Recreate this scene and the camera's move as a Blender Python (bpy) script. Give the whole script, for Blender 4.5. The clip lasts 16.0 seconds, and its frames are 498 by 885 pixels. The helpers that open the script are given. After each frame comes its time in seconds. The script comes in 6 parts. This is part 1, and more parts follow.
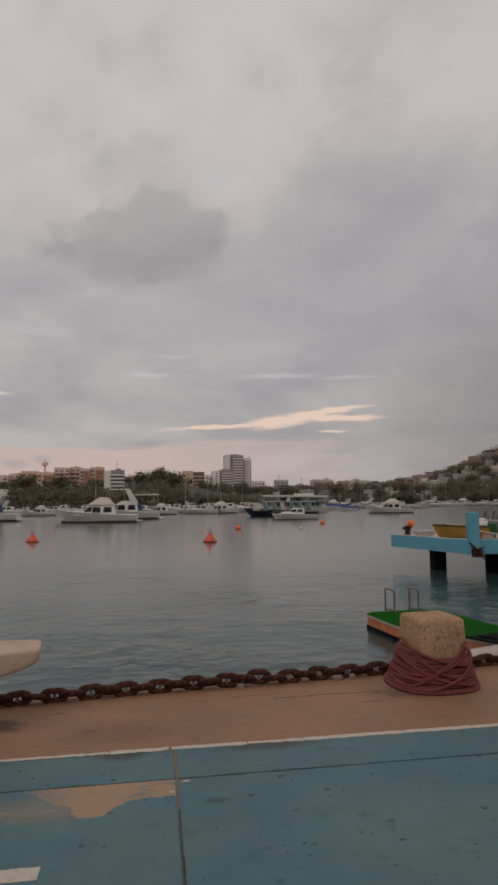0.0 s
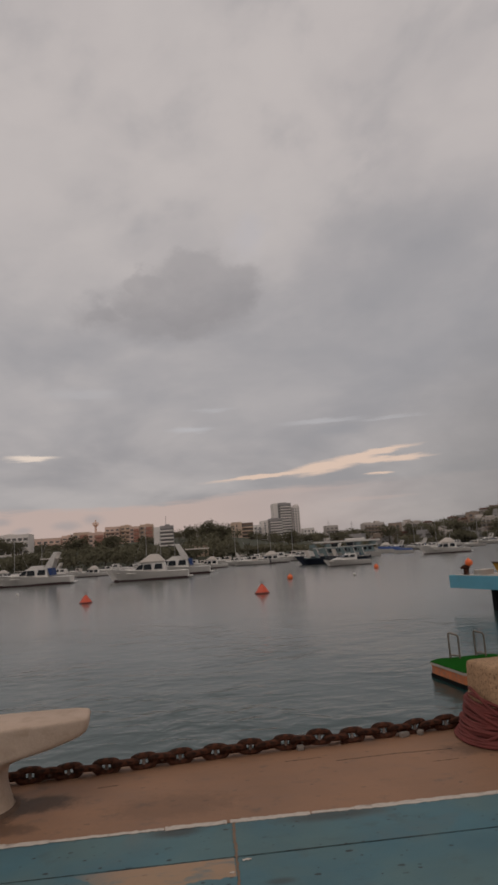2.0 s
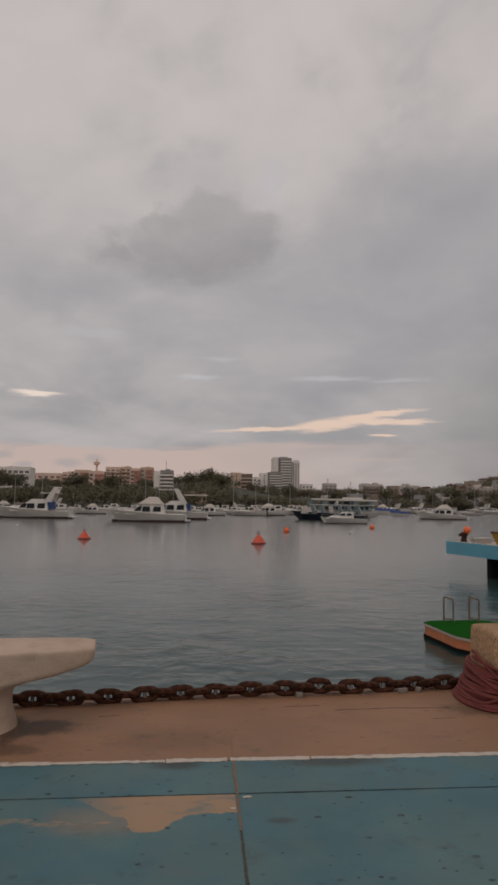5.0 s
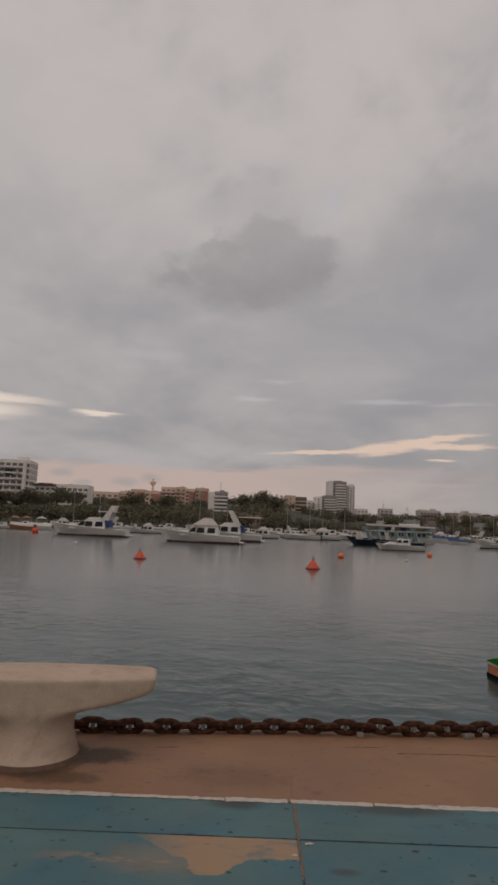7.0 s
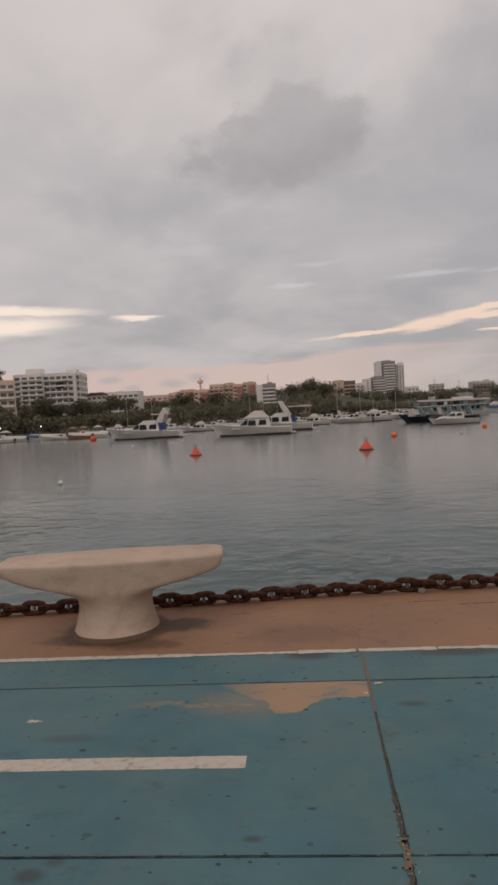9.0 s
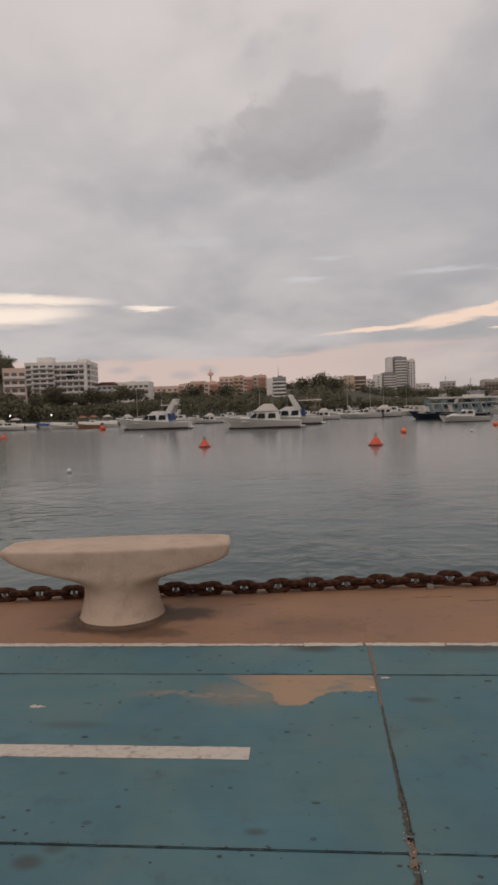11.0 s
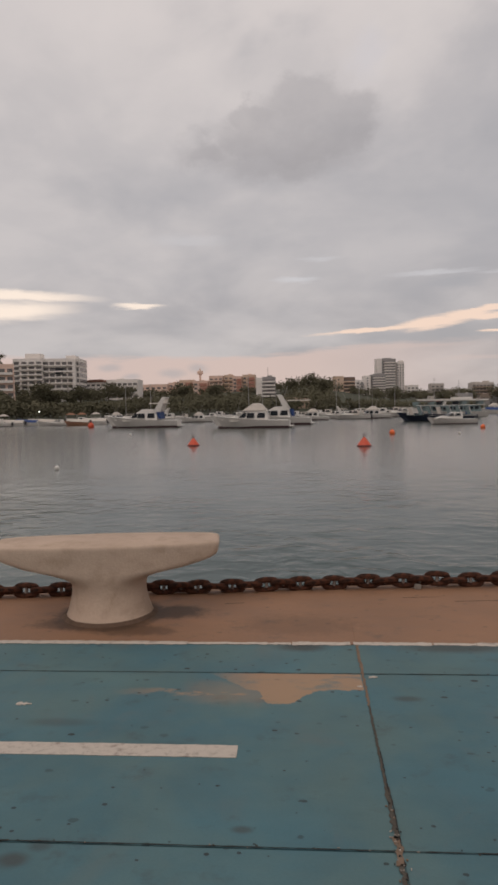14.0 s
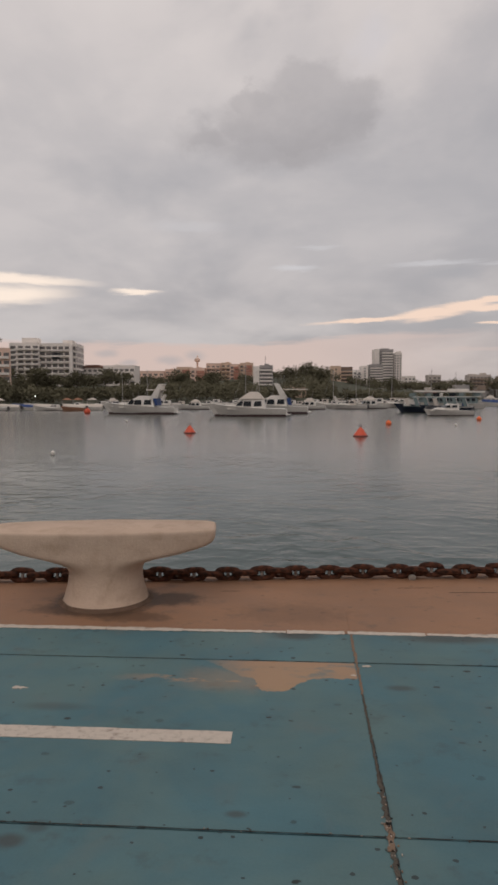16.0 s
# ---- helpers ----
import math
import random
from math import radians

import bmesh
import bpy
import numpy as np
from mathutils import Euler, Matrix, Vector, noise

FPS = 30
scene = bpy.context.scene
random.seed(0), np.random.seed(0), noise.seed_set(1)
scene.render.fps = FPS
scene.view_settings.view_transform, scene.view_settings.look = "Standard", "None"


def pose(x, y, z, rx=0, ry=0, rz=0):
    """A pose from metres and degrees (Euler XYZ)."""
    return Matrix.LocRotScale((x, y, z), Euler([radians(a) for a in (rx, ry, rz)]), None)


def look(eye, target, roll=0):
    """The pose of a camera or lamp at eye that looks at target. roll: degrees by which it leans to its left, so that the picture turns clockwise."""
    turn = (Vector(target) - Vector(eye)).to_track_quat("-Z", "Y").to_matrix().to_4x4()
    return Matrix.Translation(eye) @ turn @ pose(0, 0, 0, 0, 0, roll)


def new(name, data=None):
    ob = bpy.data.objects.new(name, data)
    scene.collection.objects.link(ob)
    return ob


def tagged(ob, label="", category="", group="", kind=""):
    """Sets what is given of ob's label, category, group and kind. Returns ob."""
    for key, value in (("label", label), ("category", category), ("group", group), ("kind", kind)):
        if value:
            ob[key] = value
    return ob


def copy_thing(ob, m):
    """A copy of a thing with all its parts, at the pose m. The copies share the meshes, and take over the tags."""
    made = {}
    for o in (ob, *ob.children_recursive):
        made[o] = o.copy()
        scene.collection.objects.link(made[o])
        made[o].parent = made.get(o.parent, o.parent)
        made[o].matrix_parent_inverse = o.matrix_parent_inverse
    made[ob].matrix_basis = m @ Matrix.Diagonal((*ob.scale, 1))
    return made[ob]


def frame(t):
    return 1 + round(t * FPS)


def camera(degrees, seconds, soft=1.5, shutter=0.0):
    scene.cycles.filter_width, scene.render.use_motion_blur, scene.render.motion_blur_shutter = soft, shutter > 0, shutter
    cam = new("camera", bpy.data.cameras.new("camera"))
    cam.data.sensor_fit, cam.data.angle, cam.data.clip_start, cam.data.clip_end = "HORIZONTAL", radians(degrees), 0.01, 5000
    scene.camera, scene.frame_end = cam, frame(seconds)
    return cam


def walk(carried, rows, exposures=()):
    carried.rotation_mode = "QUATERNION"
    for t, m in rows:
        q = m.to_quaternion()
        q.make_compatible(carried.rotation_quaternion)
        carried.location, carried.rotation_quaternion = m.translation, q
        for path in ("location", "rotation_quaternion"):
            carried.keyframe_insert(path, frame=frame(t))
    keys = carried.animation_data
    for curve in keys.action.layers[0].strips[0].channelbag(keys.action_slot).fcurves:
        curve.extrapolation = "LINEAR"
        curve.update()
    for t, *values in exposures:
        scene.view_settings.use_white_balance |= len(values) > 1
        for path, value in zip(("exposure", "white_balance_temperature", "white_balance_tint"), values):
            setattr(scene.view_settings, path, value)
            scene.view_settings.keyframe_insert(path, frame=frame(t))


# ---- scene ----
cam = camera(42.8, 16.0, soft=3.0)
PATH = [
    (0, (0.476, -0.423, 1.668), (0.811, 1.540, 1.851), -0.44),
    (0.5, (0.476, -0.410, 1.664), (0.882, 1.537, 1.877), -0.15),
    (0.7, (0.508, -0.414, 1.667), (0.925, 1.530, 1.884), -0.52),
    (1, (0.499, -0.418, 1.686), (0.918, 1.513, 1.997), -1.74),
    (1.2, (0.490, -0.379, 1.690), (0.932, 1.548, 1.994), -1.78),
    (1.5, (0.519, -0.272, 1.687), (0.890, 1.682, 1.901), -2.10),
    (1.7, (0.555, -0.282, 1.686), (0.843, 1.682, 1.934), -3.53),
    (2, (0.537, -0.287, 1.667), (0.736, 1.674, 2.007), -3.89),
    (2.2, (0.530, -0.242, 1.668), (0.717, 1.731, 1.938), -5.09),
    (2.5, (0.473, -0.152, 1.656), (0.692, 1.828, 1.823), -2.08),
    (3, (0.401, -0.215, 1.679), (0.536, 1.771, 1.872), -1.25),
    (3.5, (0.397, -0.187, 1.667), (0.551, 1.800, 1.840), -0.06),
    (3.7, (0.406, -0.146, 1.647), (0.595, 1.837, 1.824), 0.08),
    (5.8, (0.388, -0.147, 1.634), (0.575, 1.833, 1.842), 1.38),
    (6, (0.391, -0.157, 1.634), (0.599, 1.818, 1.873), 1.64),
    (6.5, (0.390, -0.194, 1.652), (0.577, 1.774, 1.958), 1.25),
    (7, (0.321, -0.137, 1.707), (0.331, 1.847, 1.962), 2.42),
    (7.2, (0.316, -0.143, 1.719), (0.229, 1.849, 1.873), 2.22),
    (7.5, (0.319, -0.165, 1.687), (0.192, 1.830, 1.755), -3.12),
    (7.7, (0.331, -0.167, 1.674), (0.223, 1.830, 1.659), -3.65),
    (8, (0.356, -0.153, 1.637), (0.332, 1.846, 1.602), -3.06),
    (8.5, (0.348, -0.164, 1.622), (0.266, 1.834, 1.593), -3.28),
    (9, (0.339, -0.162, 1.613), (0.197, 1.831, 1.530), -3.20),
    (9.2, (0.344, -0.171, 1.612), (0.178, 1.820, 1.540), -3.08),
    (11.3, (0.315, -0.101, 1.581), (0.146, 1.890, 1.475), -1.43),
    (11.5, (0.311, -0.104, 1.584), (0.142, 1.887, 1.494), -1.14),
    (12, (0.312, -0.109, 1.585), (0.153, 1.882, 1.491), -1.45),
    (12.5, (0.309, -0.105, 1.580), (0.160, 1.888, 1.485), -1.02),
    (13, (0.302, -0.112, 1.583), (0.151, 1.880, 1.498), -0.56),
    (13.5, (0.309, -0.115, 1.586), (0.181, 1.879, 1.497), -1.24),
    (14, (0.310, -0.104, 1.576), (0.175, 1.888, 1.470), -1.10),
    (14.5, (0.303, -0.110, 1.579), (0.165, 1.882, 1.473), -1.06),
    (15, (0.299, -0.123, 1.587), (0.161, 1.869, 1.476), -0.88),
    (15.5, (0.286, -0.119, 1.583), (0.123, 1.871, 1.478), 0.95),
    (16, (0.295, -0.112, 1.583), (0.172, 1.879, 1.440), -0.11),
]
walk(cam, [(t, look(eye, target, roll)) for t, eye, target, roll in PATH],
     exposures=[(0.0, -0.14), (1.2, -0.27), (2.5, -0.28), (3.5, -0.21), (6.0, -0.2), (6.5, -0.26), (7.0, -0.31), (7.5, -0.17), (8.0, 0.0), (9.0, 0.03), (12.0, 0.1), (16.0, 0.11)])

# ---- world, sun, exposure ----

def sock(nt, v, target):
    """Feeds a number or an output socket into an input socket."""
    if isinstance(v, (int, float)):
        target.default_value = v
    else:
        nt.links.new(v, target)


def calc(nt, op, a, b=0.0, c=0.0):
    n = nt.nodes.new("ShaderNodeMath")
    n.operation = op
    for i, v in enumerate((a, b, c)):
        sock(nt, v, n.inputs[i])
    return n.outputs[0]


def ramp(nt, v, lo, hi, a=0.0, b=1.0):
    n = nt.nodes.new("ShaderNodeMapRange")
    n.interpolation_type = "SMOOTHSTEP"
    for i, x in enumerate((v, lo, hi, a, b)):
        sock(nt, x, n.inputs[i])
    return n.outputs[0]


def noise_tex(nt, vec, scale, detail=4.0, rough=0.55, distort=0.0):
    n = nt.nodes.new("ShaderNodeTexNoise")
    n.inputs["Scale"].default_value = scale
    n.inputs["Detail"].default_value = detail
    n.inputs["Roughness"].default_value = rough
    n.inputs["Distortion"].default_value = distort
    if vec is not None:
        nt.links.new(vec, n.inputs["Vector"])
    return n.outputs["Fac"]


def blend(nt, fac, a, b, mode="MIX"):
    n = nt.nodes.new("ShaderNodeMix")
    n.data_type, n.blend_type = "RGBA", mode
    sock(nt, fac, n.inputs[0])
    for v, i in ((a, 6), (b, 7)):
        if isinstance(v, tuple):
            n.inputs[i].default_value = (*v, 1) if len(v) == 3 else v
        else:
            nt.links.new(v, n.inputs[i])
    return n.outputs[2]


def combine(nt, x, y, z=0.0):
    n = nt.nodes.new("ShaderNodeCombineXYZ")
    for i, v in enumerate((x, y, z)):
        sock(nt, v, n.inputs[i])
    return n.outputs[0]


def make_world():
    """Dusk overcast: a grey cloud deck over a low sun, with a peach strip along the horizon."""
    w = bpy.data.worlds.new("dusk_sky")
    scene.world = w
    w.use_nodes = True
    nt = w.node_tree
    nt.nodes.clear()
    out = nt.nodes.new("ShaderNodeOutputWorld")
    bg = nt.nodes.new("ShaderNodeBackground")
    nt.links.new(bg.outputs[0], out.inputs[0])
    tc = nt.nodes.new("ShaderNodeTexCoord")
    sep = nt.nodes.new("ShaderNodeSeparateXYZ")
    nt.links.new(tc.outputs["Generated"], sep.inputs[0])
    x, y, z = sep.outputs
    az = calc(nt, "MULTIPLY", calc(nt, "ARCTAN2", x, y), 57.296)
    el = calc(nt, "MULTIPLY", calc(nt, "ARCSINE", z), 57.296)
    up = calc(nt, "ADD", calc(nt, "MAXIMUM", z, 0.0), 0.28)
    deck = combine(nt, calc(nt, "DIVIDE", x, up), calc(nt, "DIVIDE", y, up))
    big = noise_tex(nt, deck, 1.5, 5, 0.5, 0.25)
    fine = noise_tex(nt, deck, 4.0, 6, 0.55, 0.2)
    puff = noise_tex(nt, combine(nt, calc(nt, "MULTIPLY", az, 0.1), calc(nt, "MULTIPLY", el, 0.16)), 2.4, 6, 0.6)

    # the angles, frayed by two scales of noise
    frayed = combine(nt, calc(nt, "MULTIPLY", az, 0.16), calc(nt, "MULTIPLY", el, 0.22))
    n1 = calc(nt, "SUBTRACT", noise_tex(nt, frayed, 1.7, 7, 0.6), 0.5)
    n2 = calc(nt, "SUBTRACT", noise_tex(nt, combine(nt, calc(nt, "ADD", calc(nt, "MULTIPLY", az, 0.16), 31.0), calc(nt, "MULTIPLY", el, 0.22)), 1.7, 7, 0.6), 0.5)
    caz = calc(nt, "ADD", az, calc(nt, "MULTIPLY", n1, 5.0))
    cel = calc(nt, "ADD", el, calc(nt, "MULTIPLY", n2, 4.2))
    streak = combine(nt, calc(nt, "MULTIPLY", az, 0.07), calc(nt, "MULTIPLY", el, 0.5))
    n3 = calc(nt, "SUBTRACT", noise_tex(nt, streak, 4.0, 8, 0.66), 0.5)
    wel = calc(nt, "ADD", el, calc(nt, "MULTIPLY", n3, 0.95))

    def spot(a0, e0, ra, re, slope=0.0, lo=1.15, hi=0.6, a=az, e=el):
        """A soft patch of sky at a bearing and height, in degrees."""
        da = calc(nt, "SUBTRACT", a, a0)
        de = calc(nt, "SUBTRACT", calc(nt, "SUBTRACT", e, e0), calc(nt, "MULTIPLY", da, slope))
        p = calc(nt, "POWER", calc(nt, "ABSOLUTE", calc(nt, "DIVIDE", da, ra)), 2.0)
        q = calc(nt, "POWER", calc(nt, "ABSOLUTE", calc(nt, "DIVIDE", de, re)), 2.0)
        return ramp(nt, calc(nt, "SQRT", calc(nt, "ADD", p, q)), lo, hi)

    def union(rows, **k):
        acc = None
        for r in rows:
            sp = spot(*r, **k)
            acc = sp if acc is None else calc(nt, "MAXIMUM", acc, sp)
        return acc

    def lay(fac, amt, to):
        return blend(nt, calc(nt, "MULTIPLY", fac, amt), col, to)

    # cloud deck by height
    col = blend(nt, ramp(nt, el, 6.0, 16.0), LOW, MID)
    col = blend(nt, ramp(nt, el, 17.0, 38.0), col, HIGH)
    # the deck's own light and dark
    col = blend(nt, calc(nt, "MULTIPLY", ramp(nt, big, 0.36, 0.62), 0.5), col, BRIGHT)
    col = blend(nt, calc(nt, "MULTIPLY", ramp(nt, fine, 0.42, 0.64), 0.18), col, DULL)
    bank = noise_tex(nt, combine(nt, calc(nt, "MULTIPLY", az, 0.055), calc(nt, "ADD", calc(nt, "MULTIPLY", el, 0.085), calc(nt, "MULTIPLY", az, -0.012))), 1.5, 5, 0.52, 0.2)
    col = lay(calc(nt, "MULTIPLY", ramp(nt, bank, 0.48, 0.7), ramp(nt, el, 9.0, 16.0)), 0.4, DULL)
    col = lay(calc(nt, "MULTIPLY", ramp(nt, bank, 0.5, 0.3), ramp(nt, el, 14.0, 24.0)), 0.35, BRIGHT)
    col = lay(spot(-20.0, 31.0, 16.0, 11.0, 0.0, 1.5, 0.1, caz, cel), 0.45, BRIGHT)
    col = lay(spot(11.5, 29.5, 6.0, 4.0, 0.5, 1.5, 0.0, caz, cel), 0.45, BRIGHT)
    col = lay(spot(7.0, 27.6, 1.8, 1.8, 0.2, 1.6, 0.0, caz, cel), 0.4, LAVENDER)
    col = lay(spot(9.0, 15.5, 9.0, 5.0, 0.1, 1.6, 0.1, caz, cel), 0.3, DULL)
    # the darker mass beyond the pier, with a pale hole in it
    col = lay(spot(23.0, 24.0, 8.0, 5.0, 0.4, 1.5, 0.2, caz, cel), 0.5, DULL)
    col = lay(spot(29.0, 17.5, 12.0, 5.0, 0.2, 1.5, 0.2, caz, cel), 0.55, DULL)
    col = lay(spot(25.3, 23.0, 2.2, 1.5, 0.3, 1.5, 0.2, caz, cel), 0.5, MID)
    col = lay(spot(38, 8, 20, 11, 0.2, 1.4, 0.3, caz, cel), 0.8, GLOOM)
    # the peach strip: a firm upper edge that climbs towards the towers, then breaks up
    top = calc(nt, "ADD", 4.65, calc(nt, "MULTIPLY", ramp(nt, az, -4.0, 9.0), 0.85))
    rim = calc(nt, "ADD", calc(nt, "SUBTRACT", el, top), calc(nt, "MULTIPLY", n3, 1.3))
    strip = calc(nt, "MULTIPLY", ramp(nt, rim, 0.3, -0.3), ramp(nt, az, 24.0, 6.0, 0.15, 1.0))
    col = lay(strip, ramp(nt, az, 14.0, -4.0, 0.6, 1.0), PEACH)
    # small grey puffs standing in the strip
    col = lay(union(((-10.6, 3.3, 1.1, 0.4), (-8.3, 3.6, 0.9, 0.5), (-16.1, 3.85, 0.9, 0.35), (-14.2, 3.0, 0.8, 0.3), (-19.6, 4.2, 1.6, 0.5)), lo=1.5, hi=0.2, a=calc(nt, "ADD", az, calc(nt, "MULTIPLY", n1, 1.6)), e=calc(nt, "ADD", el, calc(nt, "MULTIPLY", n2, 0.8))), 0.5, DULL)
    # the low dark cloud: crisp lumps above, a soft flat base
    lump = union(((0.4, 22.5, 7.2, 2.6), (1.7, 24.7, 3.8, 2.4), (5.3, 23.3, 3.0, 2.4), (-3.0, 24.0, 2.6, 1.7)), lo=1.16, hi=0.62, a=caz, e=cel)
    tail_ = union(((-7.0, 21.5, 3.0, 1.3), (-0.6, 20.7, 6.4, 1.5)), lo=1.45, hi=0.3, a=caz, e=cel)
    dark = calc(nt, "MAXIMUM", lump, calc(nt, "MULTIPLY", tail_, 0.85))
    col = lay(dark, ramp(nt, calc(nt, "ADD", calc(nt, "MULTIPLY", puff, 8.0), calc(nt, "SUBTRACT", 25.0, cel)), 3.0, 10.5, 0.42, 0.8), DARK)
    # lit gaps low over the bay
    lit = union(((7.6, 6.7, 5.6, 0.2, 0.045), (12.2, 7.05, 3.6, 0.5, 0.09), (15.0, 7.55, 2.2, 0.45, 0.05), (16.8, 7.98, 4.0, 0.27, 0.09), (17.6, 7.34, 4.2, 0.27, -0.01), (17.2, 6.15, 1.3, 0.13)), lo=1.3, hi=0.5, e=wel)
    col = lay(lit, 0.9, GLOW)
    lit = union(((-23.6, 9.75, 5.6, 0.42, -0.01), (-25.0, 8.4, 5.4, 0.75, 0.07), (-13.4, 9.15, 1.9, 0.22)), lo=1.5, hi=0.4, e=wel)
    col = lay(lit, 0.9, PALE)
    for a0, e0, ra, re, amt in ((0.5, 11.25, 1.8, 0.22, 0.7), (2.6, 12.9, 1.7, 0.16, 0.4), (12.6, 11.2, 3.2, 0.2, 0.55), (18.6, 10.9, 2.8, 0.12, 0.4), (-9.0, 14.6, 3.0, 0.5, 0.3), (16.5, 4.0, 3.4, 0.14, 0.35), (10.5, 5.2, 4.0, 0.2, 0.3)):
        col = lay(spot(a0, e0, ra, re, 0.0, 1.6, 0.2, e=wel), amt, PEACH if e0 < 6 else WISP)
    col = lay(spot(14.2, 10.35, 2.4, 0.5, 0.0, 1.4, 0.3, caz, wel), 0.5, DULL)

    sky = nt.nodes.new("ShaderNodeTexSky")
    sky.sky_type, sky.sun_disc = "NISHITA", False
    sky.sun_elevation, sky.sun_rotation = radians(55), radians(215)
    faint = blend(nt, 1.0, sky.outputs[0], (0.1, 0.1, 0.1), "MULTIPLY")
    nt.links.new(blend(nt, 0.96, faint, col), bg.inputs[0])
    bg.inputs[1].default_value = 1.0


LOW, MID, HIGH = (0.380, 0.358, 0.364), (0.432, 0.412, 0.420), (0.61, 0.555, 0.54)
BRIGHT, DULL, DARK = (0.68, 0.62, 0.595), (0.355, 0.348, 0.365), (0.345, 0.322, 0.325)
GLOOM, LAVENDER = (0.275, 0.26, 0.26), (0.58, 0.555, 0.585)
PALE = (0.98, 0.82, 0.69)
PEACH, GLOW, WISP = (0.60, 0.465, 0.42), (0.90, 0.67, 0.53), (0.60, 0.585, 0.60)
make_world()

sun = new("sun", bpy.data.lights.new("sun", "SUN"))
sun.data.energy, sun.data.angle, sun.data.color = 0.46, radians(40), (1.0, 0.9, 0.82)
sun.matrix_world = look((-18, -26, 45), (0, 0, 0))


# ---- materials ----
def mat(name, base, rough=0.6, metal=0.0, vary=0.25, scale=3.0, fine=40.0, bump=0.15, spec=0.5, dirt=None, dirt_at=(0.55, 0.75), island=0.0, random=0.0, dirt_scale=2.3):
    """A painted or natural surface: base colour with broad and fine variation, optional dirt, and relief."""
    m = bpy.data.materials.new(name)
    m.use_nodes = True
    nt = m.node_tree
    b = nt.nodes["Principled BSDF"]
    tc = nt.nodes.new("ShaderNodeTexCoord").outputs["Object"]
    big = noise_tex(nt, tc, scale, 5, 0.6)
    small = noise_tex(nt, tc, fine, 4, 0.6)
    v = calc(nt, "ADD", calc(nt, "MULTIPLY", calc(nt, "SUBTRACT", big, 0.5), vary * 2), calc(nt, "MULTIPLY", calc(nt, "SUBTRACT", small, 0.5), vary))
    if random:
        oi = nt.nodes.new("ShaderNodeObjectInfo")
        v = calc(nt, "ADD", v, calc(nt, "MULTIPLY", calc(nt, "SUBTRACT", oi.outputs["Random"], 0.5), random))
    if island:
        g = nt.nodes.new("ShaderNodeNewGeometry")
        v = calc(nt, "ADD", v, calc(nt, "MULTIPLY", calc(nt, "SUBTRACT", g.outputs["Random Per Island"], 0.5), island))
    f = calc(nt, "ADD", v, 1.0)
    col = blend(nt, 1.0, base, combine(nt, f, f, f), "MULTIPLY")
    if dirt:
        d = noise_tex(nt, tc, scale * dirt_scale, 6, 0.65, 0.4)
        col = blend(nt, ramp(nt, d, *dirt_at, 0.0, 0.85), col, dirt)
    nt.links.new(col, b.inputs["Base Color"])
    nt.links.new(calc(nt, "ADD", rough - 0.08, calc(nt, "MULTIPLY", small, 0.16)), b.inputs["Roughness"])
    b.inputs["Metallic"].default_value = metal
    b.inputs["Specular IOR Level"].default_value = spec
    if bump:
        bp = nt.nodes.new("ShaderNodeBump")
        bp.inputs["Strength"].default_value = bump
        bp.inputs["Distance"].default_value = 0.01
        nt.links.new(small, bp.inputs["Height"])
        nt.links.new(bp.outputs[0], b.inputs["Normal"])
    return m


def mat_water():
    m = bpy.data.materials.new("harbour_water")
    m.use_nodes = True
    nt = m.node_tree
    b = nt.nodes["Principled BSDF"]
    tc = nt.nodes.new("ShaderNodeTexCoord").outputs["Object"]
    mp = nt.nodes.new("ShaderNodeMapping")
    mp.inputs["Rotation"].default_value = (0, 0, 0.3)
    mp.inputs["Scale"].default_value = (0.85, 1.1, 1.0)
    nt.links.new(tc, mp.inputs[0])
    swell = noise_tex(nt, mp.outputs[0], 0.75, 1, 0.4, 0.6)
    chop = noise_tex(nt, mp.outputs[0], 2.2, 2, 0.5, 0.5)
    gust = noise_tex(nt, tc, 0.16, 3, 0.55)
    # wavelets thrown back by the quay wall die away over the open bay
    sep = nt.nodes.new("ShaderNodeSeparateXYZ")
    nt.links.new(tc, sep.inputs[0])
    near = ramp(nt, sep.outputs[1], 8.0, 34.0, 2.2, 0.3)
    crest = calc(nt, "POWER", chop, 1.6)
    h = calc(nt, "ADD", calc(nt, "MULTIPLY", swell, 0.8), calc(nt, "MULTIPLY", crest, 0.6))
    h = calc(nt, "MULTIPLY", h, calc(nt, "MULTIPLY", near, ramp(nt, gust, 0.36, 0.64, 0.4, 1.15)))
    bp = nt.nodes.new("ShaderNodeBump")
    bp.inputs["Strength"].default_value = 0.5
    bp.inputs["Distance"].default_value = WAVE
    nt.links.new(h, bp.inputs["Height"])
    nt.links.new(bp.outputs[0], b.inputs["Normal"])
    # far base colour paler and warmer: the bay's sky reflection put into it
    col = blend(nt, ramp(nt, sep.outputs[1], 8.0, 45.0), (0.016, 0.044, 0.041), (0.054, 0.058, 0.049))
    nt.links.new(col, b.inputs["Base Color"])
    b.inputs["Roughness"].default_value = 0.17
    b.inputs["IOR"].default_value = 1.333
    return m


